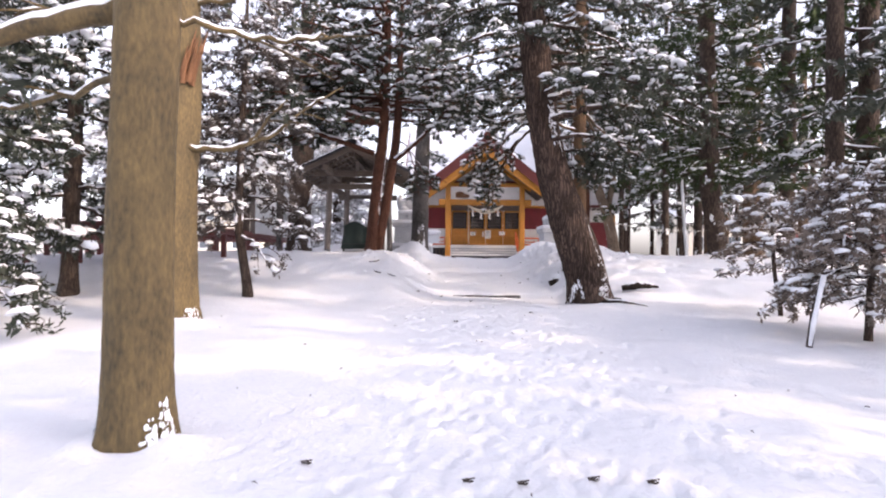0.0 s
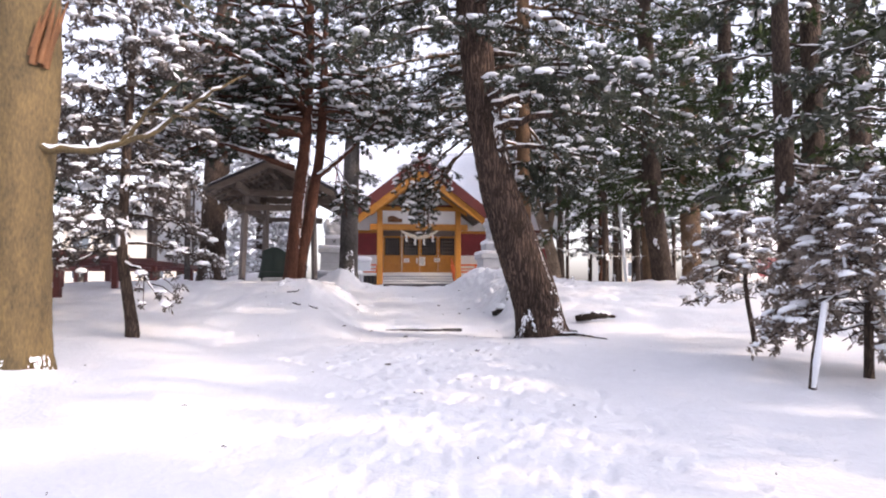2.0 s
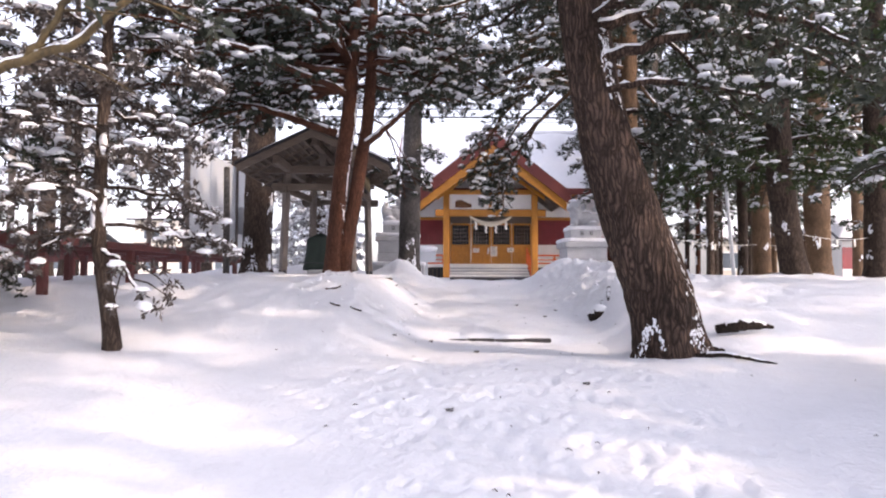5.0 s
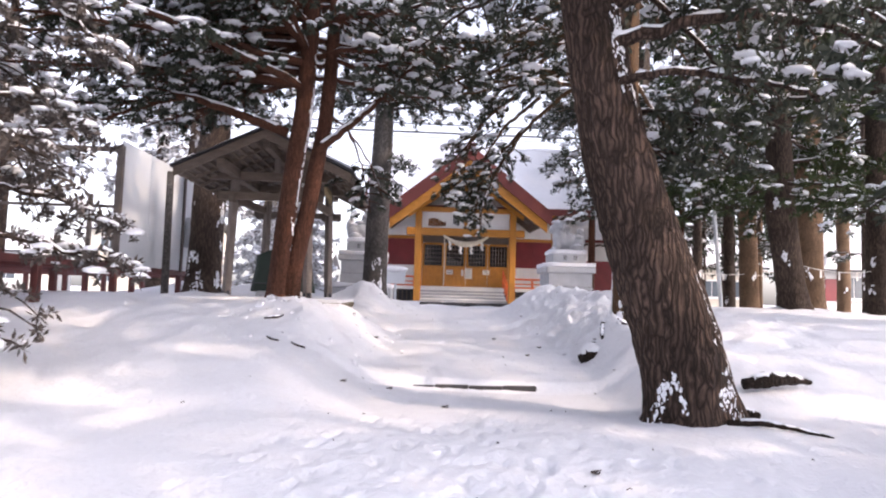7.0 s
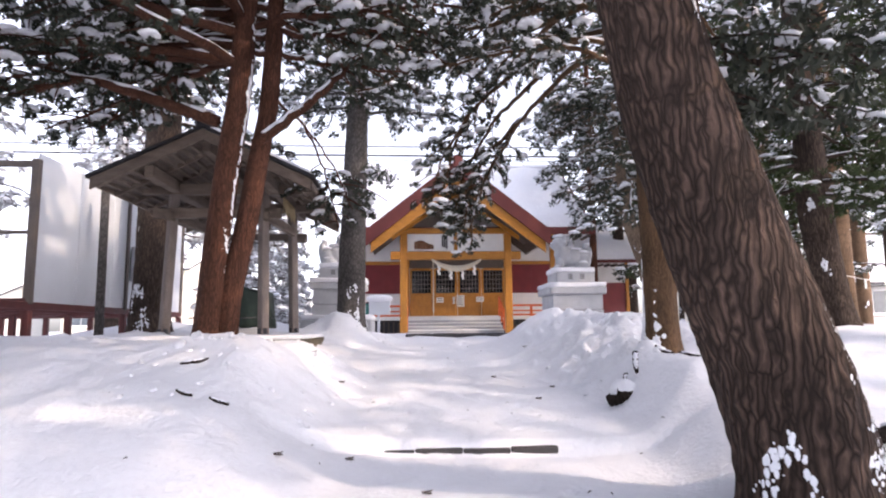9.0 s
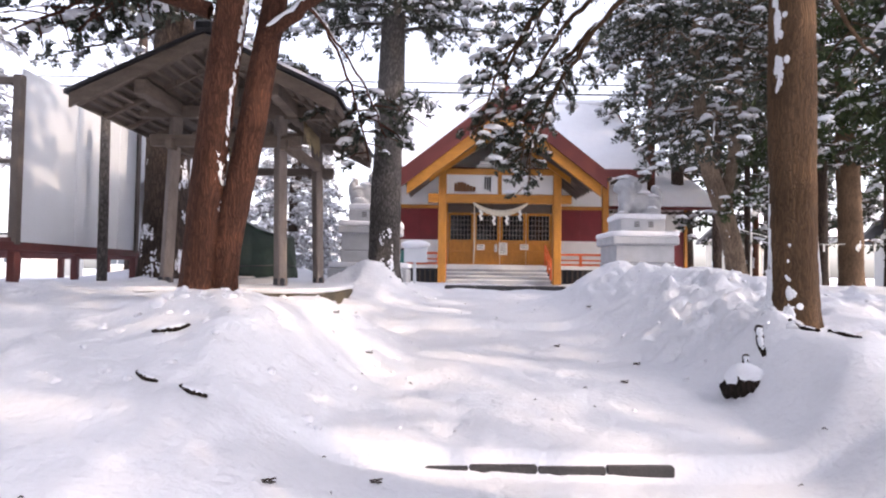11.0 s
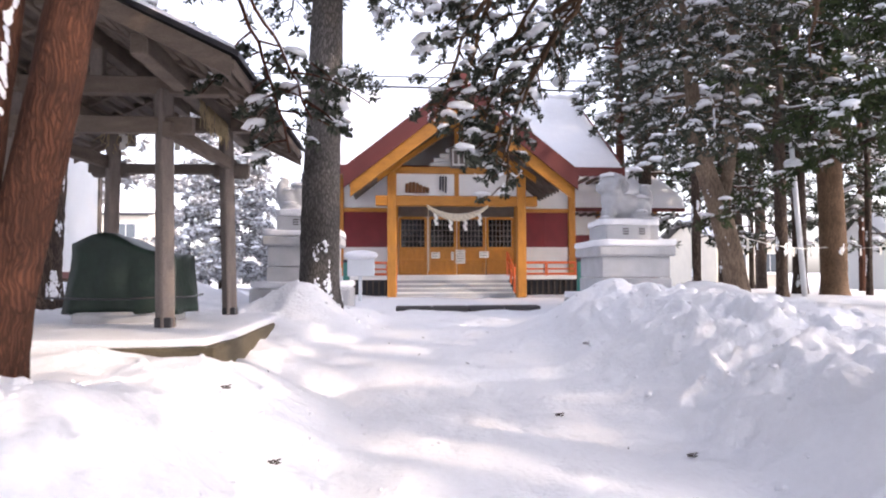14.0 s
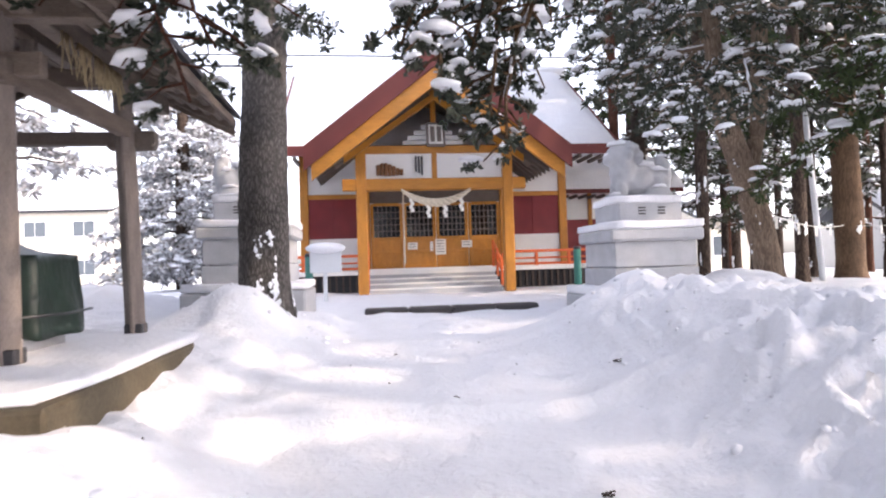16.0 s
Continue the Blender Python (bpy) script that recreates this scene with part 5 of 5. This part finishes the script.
for cx, cy, z0, s, seed in ((4.17, 22.48, 0.0, 1, 2), (-1.2, 23.33, 0.2, -1, 5)):
    p = thing("statue_pedestal", (cx, cy, 1.3), "stepped grey granite statue pedestal with snow on its ledges", "pedestal", "statue pedestals")
    boxp("footing", (cx - 0.80, cy - 0.80, 1.2), (cx + 0.80, cy + 0.80, 1.60 + z0), STONE, p, 0.03)
    for k, w in enumerate((0.575, 0.56)):
        boxp("body_course", (cx - w, cy - w, 1.6 + z0 + 0.36 * k), (cx + w, cy + w, 1.952 + z0 + 0.36 * k - 0.01 * k), STONE, p, 0.012)
    boxp("cap", (cx - 0.64, cy - 0.64, 2.30 + z0), (cx + 0.64, cy + 0.64, 2.47 + z0), STONE, p, 0.03)
    boxp("plinth", (cx - 0.44, cy - 0.44, 2.47 + z0), (cx + 0.44, cy + 0.44, 2.82 + z0), STONE, p, 0.02)
    for k in range(2):
        for q in range(3):
            boxp("inscription", (cx - 0.17 + 0.27 * k, cy - 0.446, 2.655 + z0 + 0.04 * q), (cx - 0.07 + 0.27 * k, cy - 0.437, 2.675 + z0 + 0.04 * q), STONE_DARK, p, 0.0)
    for k, (w, z) in enumerate(((0.66, 2.46), (0.47, 2.81), (0.82, 1.60))):
        snow_ledge("snow_ledge", (cx - w, cy - w, z + z0), (cx + w, cy + w, z + z0 + 0.11), p, seed + k)
    lion(cx, cy, 2.88 + z0, s, seed)

# ---- water pavilion ----
PX, PY = -2.62, 19.45
pav = thing("water_pavilion", (PX, PY, 1.45), "open weathered timber water pavilion with gabled roof", "pavilion")
boxp("plinth", (-4.3, 17.35, 0.6), (-1.12, 21.05, 1.45), CONCRETE, pav, 0.02, "mossy stained concrete plinth")
snow_ledge("plinth_snow", (-4.28, 17.38, 1.44), (-1.15, 21.03, 1.52), pav, 8)
POSTS = [(-3.5, 18.6), (-1.92, 18.55), (-3.2, 20.3), (-1.74, 20.3)]
for x, y in POSTS:
    dx, dy = (0.06 if x < PX else -0.06), (0.06 if y < PY else -0.06)
    beam("post", (x, y, 1.45), (x + dx, y + dy, 3.86), 0.14, 0.14, WOOD_GREY, pav, 0.015)
    boxp("post_shoe", (x - 0.08, y - 0.08, 1.45), (x + 0.08, y + 0.08, 1.62), METAL_DARK, pav, 0.01)
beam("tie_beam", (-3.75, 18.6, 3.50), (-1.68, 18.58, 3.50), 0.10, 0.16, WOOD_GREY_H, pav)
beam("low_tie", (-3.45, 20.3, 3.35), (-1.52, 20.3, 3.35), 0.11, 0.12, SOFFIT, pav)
for x, e in ((-3.2, 0), (-1.74, 0)):
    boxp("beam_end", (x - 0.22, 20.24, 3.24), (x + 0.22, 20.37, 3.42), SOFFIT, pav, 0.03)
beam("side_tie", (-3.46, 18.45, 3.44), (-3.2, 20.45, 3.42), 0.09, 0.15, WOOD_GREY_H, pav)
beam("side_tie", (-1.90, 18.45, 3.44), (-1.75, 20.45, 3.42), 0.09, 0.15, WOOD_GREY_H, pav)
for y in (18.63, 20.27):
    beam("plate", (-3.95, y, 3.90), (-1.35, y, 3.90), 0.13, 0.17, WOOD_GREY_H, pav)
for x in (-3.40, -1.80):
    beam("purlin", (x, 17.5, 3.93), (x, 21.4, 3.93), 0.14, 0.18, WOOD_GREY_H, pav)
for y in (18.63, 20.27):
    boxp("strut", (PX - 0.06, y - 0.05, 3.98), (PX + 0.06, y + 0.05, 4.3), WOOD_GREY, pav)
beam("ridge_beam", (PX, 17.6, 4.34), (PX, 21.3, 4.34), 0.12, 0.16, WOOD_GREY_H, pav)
RZ, EZ, HW, Y0, Y1 = 4.52, 3.77, 1.58, 17.45, 21.45


def pav_z(u):
    """Height of the sheathing at the fraction u from ridge to eave."""
    return RZ + (EZ - RZ) * (1.12 * u - 0.12 * u * u)


for s in (-1, 1):
    for k in range(7):
        y = Y0 + 0.08 + (Y1 - Y0 - 0.16) * k / 6
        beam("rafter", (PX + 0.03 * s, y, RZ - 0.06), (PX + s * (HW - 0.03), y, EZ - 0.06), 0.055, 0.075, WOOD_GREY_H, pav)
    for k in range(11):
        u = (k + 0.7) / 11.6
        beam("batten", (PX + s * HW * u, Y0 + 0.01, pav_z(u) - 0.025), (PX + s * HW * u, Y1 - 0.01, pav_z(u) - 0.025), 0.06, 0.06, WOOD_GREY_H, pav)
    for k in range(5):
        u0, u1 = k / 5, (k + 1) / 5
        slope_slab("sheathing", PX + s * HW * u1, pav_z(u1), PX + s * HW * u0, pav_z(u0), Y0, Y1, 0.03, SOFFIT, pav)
    slope_slab("roof_skin", PX + s * (HW + 0.06), EZ + 0.035, PX, RZ + 0.05, Y0 - 0.05, Y1 + 0.05, 0.05, METAL_DARK, pav)
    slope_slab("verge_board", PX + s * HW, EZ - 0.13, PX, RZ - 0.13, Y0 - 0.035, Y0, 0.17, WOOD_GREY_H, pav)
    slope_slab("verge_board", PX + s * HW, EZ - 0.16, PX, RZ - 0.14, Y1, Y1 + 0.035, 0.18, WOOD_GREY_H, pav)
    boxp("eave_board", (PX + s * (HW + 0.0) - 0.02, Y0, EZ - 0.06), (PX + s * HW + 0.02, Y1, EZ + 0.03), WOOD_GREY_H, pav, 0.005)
    snow_slab("roof_snow", PX + s * (HW + 0.03), EZ + 0.085, PX, RZ + 0.10, Y0 - 0.02, Y1 + 0.02, 0.09, pav, 12 + s)
boxp("ridge_cap", (PX - 0.12, Y0 - 0.06, RZ + 0.06), (PX + 0.12, Y1 + 0.06, RZ + 0.2), METAL_DARK, pav, 0.03)
# straw rope bound round the front plates
straw = thing("straw_fringe", (-2.2, 19.6, 3.6), "dry straw rope fringe tied under the pavilion beams", "rope")
srng = np.random.default_rng(21)
hp = Heap()
for k in range(16):
    x = srng.uniform(-3.3, -2.9)
    ln = srng.uniform(0.12, 0.34)
    hp.tube([(x, 20.18 + srng.uniform(-0.02, 0.02), 3.82), (x + srng.normal(0, 0.04), 20.18, 3.82 - ln * 0.5), (x + srng.normal(0, 0.08), 20.17, 3.82 - ln)], [0.008, 0.007, 0.003], seg=4)
for k in range(60):
    y = srng.uniform(18.9, 20.0)
    ln = srng.uniform(0.12, 0.34)
    hp.tube([(-1.72, y, 3.86), (-1.71, y + srng.normal(0, 0.04), 3.86 - ln * 0.5), (-1.71, y + srng.normal(0, 0.07), 3.86 - ln)], [0.008, 0.007, 0.003], seg=4)
tagged(hp.done("straw", STRAW_DRY, straw), kind="stuff")
for k, x in enumerate((-3.0, -2.35)):
    bm = bmesh.new()
    for j in range(3):
        box(bm, (x - 0.04 + 0.03 * (j % 2), 20.13 + 0.01 * j, 3.80 - 0.08 * (j + 1)), (x + 0.03 + 0.03 * (j % 2), 20.134 + 0.01 * j, 3.80 - 0.08 * j + 0.012))
    part("paper_streamer", bm, PAPER, straw, "white zigzag paper streamer")
# covered water basin
bm = box(bmesh.new(), (-3.12, 19.1, 1.62), (-2.0, 19.85, 2.32))
bmesh.ops.subdivide_edges(bm, edges=bm.edges, cuts=9, use_grid_fill=True)
for v in bm.verts:
    h = (v.co.z - 1.62) / 0.72
    v.co.x = -2.58 + (v.co.x + 2.58) * (1.04 - 0.12 * h)
    v.co.z += h * (0.17 * math.exp(-((v.co.x + 2.78) / 0.3) ** 2) - 0.10 * abs(v.co.x + 2.7)) + 0.03 * noise.noise(v.co * 4)
    v.co.x += 0.09 * (1.1 - h) * noise.noise(Vector((v.co.y * 7, v.co.z * 1.5, 3)))
    v.co.y += 0.10 * (1.2 - h) * noise.noise(Vector((v.co.x * 7, v.co.z * 1.5, 9)))
basin = thing("water_basin", (-2.58, 19.4, 1.5), "stone water basin wrapped in a dark green tarpaulin", "basin")
part("tarpaulin", bm, TARP, basin, "", True)
boxp("stone_foot", (-3.05, 19.05, 1.45), (-2.1, 19.75, 1.64), STONE, basin, 0.03)
tube("tie_cord", [(-3.22, 18.90, 1.80), (-2.6, 18.86, 1.78), (-1.96, 18.90, 1.80), (-1.92, 19.4, 1.79), (-1.96, 19.9, 1.8)], [0.012] * 5, METAL_DARK, basin, 6)


# ---- the raised stage behind the pavilion ----
stage = thing("open_stage", (-9.0, 22.0, 1.4), "raised red steel stage with white sheet walls", "stage")
SX0, SX1, SY0, SY1, SZ = -14.0, -5.85, 13.7, 26.0, 2.05
for y in (13.75, 15.5, 17.2, 18.95, 20.7, 22.5, 24.3, 25.9):
    beam("floor_beam", (SX0, y, SZ), (SX1, y, SZ), 0.10, 0.20, RED_STEEL, stage)
for k in range(8):
    x = SX0 + (SX1 - SX0) * k / 7
    beam("floor_joist", (x, SY0, SZ - 0.02), (x, SY1, SZ - 0.02), 0.08, 0.12, RED_STEEL, stage)
    for y in (13.78, 16.4, 18.98, 22.5, 25.9):
        boxp("leg", (x - 0.06, y - 0.06, 1.2), (x + 0.06, y + 0.06, SZ - 0.1), RED_STEEL, stage, 0.008)
for k in range(7):
    x = SX0 + (SX1 - SX0) * (k + 0.5) / 7
    for y in (14.6, 16.3, 18.0):
        snow_ledge("floor_snow", (x - 0.40, y - 0.6, SZ - 0.02), (x + 0.40, y + 0.6, SZ + 0.07), stage, k + int(y))
for x, y in ((SX1, 18.98), (SX1, 22.5), (SX1, 25.9), (-9.9, 18.98), (-13.95, 18.98), (-9.9, 25.9), (-13.95, 25.9)):
    boxp("column", (x - 0.06, y - 0.06, SZ), (x + 0.06, y + 0.06, 4.5), SOFFIT, stage, 0.008)
for k in range(5):
    y0 = 19.05 + 1.38 * k
    boxp("wall_sheet", (SX1 - 0.03, y0, SZ + 0.02), (SX1 + 0.02, y0 + 1.365, 4.62), PANEL_WHITE, stage, 0.01, "white sheet-metal wall panel")
beam("top_beam", (-9.9, 18.98, 4.42), (SX1, 18.98, 4.42), 0.08, 0.10, SOFFIT, stage)
beam("window_bar", (-9.85, 18.98, 3.25), (SX1 - 0.06, 18.98, 3.25), 0.05, 0.06, SOFFIT, stage)
boxp("meter_box", (SX1 + 0.02, 22.7, 2.7), (SX1 + 0.2, 23.2, 3.5), METAL_LIGHT, stage, 0.02, "grey meter box on the wall")
pole_ = thing("timber_post", (-5.5, 21.2, 1.4), "grey weathered timber post beside the stage", "post")
tube("shaft", [(-5.45, 20.6, 1.35), (-5.47, 20.6, 4.3)], [0.085, 0.075], BARK_GREY, pole_, 10)


# ---- houses beyond the grove ----
def house(x0, x1, y, z0, z1, wall, seed, storeys=1, label="pale house with snow-covered roof beyond the trees", depth=7.0):
    h = thing("house", ((x0 + x1) / 2, y, z0), label, "house")
    boxp("wall", (x0, y, z0), (x1, y + depth, z1), wall, h, 0.0)
    w = x1 - x0
    bm = bmesh.new()
    gv = [bm.verts.new((x, yy, zz)) for x in (x0 + 0.01, x1 - 0.01) for yy, zz in ((y + 0.01, z1), (y + depth - 0.01, z1), (y + depth / 2, z1 + 1.22))]
    for f in ((0, 1, 2), (3, 5, 4), (0, 3, 4, 1), (1, 4, 5, 2), (2, 5, 3, 0)):
        bm.faces.new([gv[i] for i in f])
    bmesh.ops.recalc_face_normals(bm, faces=bm.faces)
    part("gable", bm, wall, h)
    roof_y("roof", x0 - 0.5, x1 + 0.5, y - 0.5, z1, y + depth / 2, z1 + 1.3, 0.15, METAL_DARK, h)
    roof_y("roof", x0 - 0.5, x1 + 0.5, y + depth + 0.5, z1, y + depth / 2, z1 + 1.3, 0.15, METAL_DARK, h)
    snow_y("roof_snow", x0 - 0.5, x1 + 0.5, y - 0.55, z1 + 0.15, y + depth / 2, z1 + 1.45, 0.45, h, seed)
    n = max(2, int(w / 2.4))
    for st in range(storeys):
        zz = z0 + 1.0 + st * (z1 - z0) / storeys
        for k in range(n):
            xm = x0 + w * (k + 0.5) / n
            win = boxp("window", (xm - 0.75, y - 0.05, zz), (xm + 0.75, y - 0.004, zz + 1.15), PLASTER, h, 0.01)
            for q in (0, 1):
                boxp("pane", (xm - 0.68 + 0.70 * q, y - 0.06, zz + 0.07), (xm - 0.02 + 0.70 * q, y - 0.052, zz + 1.08), HOUSE_GLASS, win, 0.0)
            boxp("sill", (xm - 0.82, y - 0.12, zz - 0.08), (xm + 0.82, y - 0.002, zz - 0.005), PLASTER, win, 0.01)
        if st:
            boxp("belt", (x0 - 0.02, y - 0.03, z0 + st * (z1 - z0) / storeys - 0.1), (x1 + 0.02, y - 0.002, z0 + st * (z1 - z0) / storeys + 0.1), PLASTER, h, 0.0)
    return h


house(-27.0, -17.5, 60, 1.0, 6.4, HOUSE_WALL, 1, 2, "two-storey cream house with balcony and snowy roof")
house(-42.0, -31.0, 58, 1.0, 4.2, HOUSE_WHITE, 2)
house(18.6, 22.8, 46, 1.0, 3.9, HOUSE_WALL, 3, 1, "low cream house with snow-covered roof beyond the trees")
house(27.5, 38.0, 42, 0.9, 4.0, HOUSE_WHITE, 4)
store = house(20.5, 29.0, 36.0, 1.0, 3.3, HOUSE_WHITE, 5, 1, "white storehouse with a maroon band and a thick snow roof", 3.0)
boxp("band", (20.48, 35.97, 1.9), (29.02, 35.996, 3.0), RED_PAINT, store, 0.0, "maroon wall band")
house(-12.5, -7.6, 62, 1.0, 4.0, HOUSE_WHITE, 6)
house(44, 56, 52, 0.8, 5.5, HOUSE_WALL, 8, 2)
house(-62, -48, 50, 0.8, 5.5, HOUSE_WALL, 9, 2)

# white pole, thin ropes and wires
pl = thing("white_pole", (11.0, 27.7, 1.3), "tall white-painted steel pole standing in the snow", "pole")
tube("shaft", [(11.05, 27.7, 1.2), (10.85, 27.7, 4.0), (10.7, 27.7, 6.4)], [0.07, 0.065, 0.06], PANEL_WHITE, pl, 12)


def sag(a, b, drop, n=16):
    q = np.linspace(0, 1, n)[:, None]
    p = np.array(a) * (1 - q) + np.array(b) * q
    p[:, 2] -= (drop * 4 * q * (1 - q))[:, 0]
    return p


for a, b in (((6.2, 22.8, 2.75), (12.5, 28.7, 2.75)), ((12.5, 28.7, 2.75), (13.0, 25.9, 2.9)), ((9.3, 20.9, 2.7), (12.05, 21.5, 2.6))):
    r = thing("tied_rope", a, "thin pale rope strung between the trunks", "rope", "ropes between trunks")
    tube("cord", sag(a, b, 0.15), [0.008] * 16, PAPER, r, 6)
    for p in sag(a, b, 0.15)[2:-2:3]:
        boxp("paper_streamer", (p[0] - 0.025, p[1] - 0.004, p[2] - 0.2), (p[0] + 0.025, p[1], p[2]), PAPER, r, 0.0, "white paper streamer")
for z, wr_ in ((12.65, 0.04), (12.1, 0.06), (11.8, 0.02)):
    w = new("utility_wire")
    w.location = (0, 45, z)
    tagged(w, "black overhead wire crossing behind the shrine", "wire", "overhead wires", "structure")
    tube("wire", sag((-70, 45, z + 0.4), (70, 45, z + 0.2), 0.5, 40), [wr_] * 40, METAL_DARK, w, 5)


# ---- roots, logs and litter in the snow ----
def root(points, radii, label, name="root", seg=10):
    t = thing(name, points[0], label, name.replace("_", " "))
    v, tr = tube_arrays(smooth_path(points, 16), np.interp(np.linspace(0, 1, 16), np.linspace(0, 1, len(radii)), radii), seg, 0.22, RNG)
    tri_mesh("wood", v, tr, BARK_STUMP, t, "", True)
    hp2 = Heap()
    pp = smooth_path(points, 16)
    rr2 = np.interp(np.linspace(0, 1, 16), np.linspace(0, 1, len(radii)), radii)
    hp2.tube(pp[2:-2] + np.array([0, 0.01, 0.55]) * rr2[2:-2, None], rr2[2:-2] * RNG.uniform(0.6, 0.95, 12), seg=8)
    tagged(hp2.done("snow_cover", SNOW_TREE, t, "", True), kind="stuff")
    return t


root([(2.60, 15.20, 0.78), (2.70, 15.10, 0.84), (2.84, 15.04, 0.84), (2.98, 14.96, 0.80)], [0.06, 0.13, 0.12, 0.05], "dark stump root under a cap of snow")
for pts, rads in (([(2.84, 15.30), (2.80, 15.22), (2.75, 15.12)], [0.03, 0.03, 0.02]), ([(2.98, 15.36), (2.93, 15.24), (2.90, 15.12)], [0.035, 0.03, 0.02]),
                  ([(3.16, 15.22), (3.2, 15.1), (3.27, 14.98)], [0.012, 0.024, 0.01]), ([(3.3, 14.92), (3.36, 14.82), (3.44, 14.74)], [0.012, 0.026, 0.01])):
    root([(x, y, hz(x, y) + 0.006) for x, y in pts], rads, "dark snow-dusted root creeping down from the cedar")
root([(3.62, 12.6, 0.80), (3.85, 12.6, 0.85), (4.1, 12.62, 0.86), (4.38, 12.65, 0.83)], [0.055, 0.075, 0.06, 0.02], "dark fallen log half buried in snow", "fallen_log")
root([(2.95, 11.65, 0.58), (3.2, 11.55, 0.61), (3.45, 11.45, 0.58), (3.72, 11.35, 0.53)], [0.028, 0.028, 0.02, 0.008], "dead branch lying on the snow", "fallen_branch")
root([(3.0, 12.0, 0.60), (3.2, 11.95, 0.64), (3.4, 11.92, 0.60)], [0.045, 0.05, 0.03], "dark root flaring from the leaning pine")
for pts, rads in (([(-1.80, 14.50), (-1.72, 14.50), (-1.64, 14.54), (-1.56, 14.58)], [0.01, 0.022, 0.022, 0.01]), ([(-1.62, 13.92), (-1.54, 13.86), (-1.46, 13.85)], [0.012, 0.022, 0.01]),
                  ([(-1.30, 13.80), (-1.22, 13.76), (-1.13, 13.78)], [0.01, 0.02, 0.01])):
    root([(x, y, hz(x, y) + 0.012) for x, y in pts], rads, "small dark root at the cedar's snow bank")
lrng = np.random.default_rng(17)
cone = None
for x, y in ((-1.02, 3.72), (-0.02, 3.45), (0.30, 3.44), (0.72, 3.46), (1.05, 3.4), (0.5, 12.6), (-0.6, 13.2), (1.9, 15.6), (-0.4, 15.9), (-0.8, 16.4), (1.6, 17.2), (2.4, 19.0), (-0.1, 13.6), (2.2, 16.2), (0.1, 9.6), (1.4, 10.4)):
    z = hz(x, y)
    c = thing("pine_cone", (x, y, z), "small dark pine cone lying on the snow", "pine cone", "fallen cones")
    hp2 = Heap()
    for k in range(14):
        a, f = k * 2.4, k / 13
        hp2.stamp(*DOMES[k % 6], np.array([np.diag((0.018, 0.018, 0.02))]), np.array([(x + (0.03 - 0.06 * f), y + 0.016 * math.sin(a) * (1 - 0.6 * f), z + 0.018 + 0.013 * math.cos(a) * (1 - 0.6 * f))]))
    hp2.done("scales", EARTH, c)
lt = thing("twig_litter", (0.5, 8, 0.3), "scattered dark needles and twigs on the snow", "litter", kind="stuff")
hp2 = Heap()
for _ in range(70):
    x, y = lrng.normal(0.6, 2.2), lrng.uniform(2.5, 21)
    z = hz(x, y) + 0.012
    a, l = lrng.uniform(0, 6.28), lrng.uniform(0.015, 0.05)
    hp2.tube([(x, y, z), (x + l * 0.5 * math.cos(a), y + l * 0.5 * math.sin(a), z + 0.008), (x + l * math.cos(a), y + l * math.sin(a), z)], [0.003, 0.004, 0.002], seg=4)
tagged(hp2.done("twigs", EARTH, lt), kind="stuff")

# clods of shovelled snow on the banks
cl = thing("snow_clods", (3, 18, 1.5), "shovelled clods of snow on the path's banks", "snow", kind="stuff")
crng = np.random.default_rng(29)
hp2 = Heap()
for x0, x1, y0, y1, n, smax in ((2.3, 5.2, 15.6, 20.6, 300, 0.10), (-2.3, 0.2, 13.8, 17.6, 170, 0.09), (-1.6, 0.2, 20.6, 22.3, 50, 0.12), (-2.1, -1.35, 15.0, 15.35, 46, 0.15), (3.0, 3.35, 15.1, 15.5, 26, 0.13), (0.2, 2.4, 14.2, 22.5, 30, 0.06)):
    xs, ys = crng.uniform(x0, x1, n), crng.uniform(y0, y1, n)
    sz = smax * crng.uniform(0.15, 1.0, n) ** 1.7
    ms = spin(crng, crng.uniform(0, 6.28, n), crng.normal(0, 0.6, n), sz, 1.3)
    zs = height(xs, ys) - 0.16 * sz
    for k in range(6):
        w = np.arange(n) % 6 == k
        hp2.stamp(*DOMES[k], ms[w], np.stack([xs, ys, zs], 1)[w])
tagged(hp2.done("clods", SNOW, cl, "", True), kind="stuff")
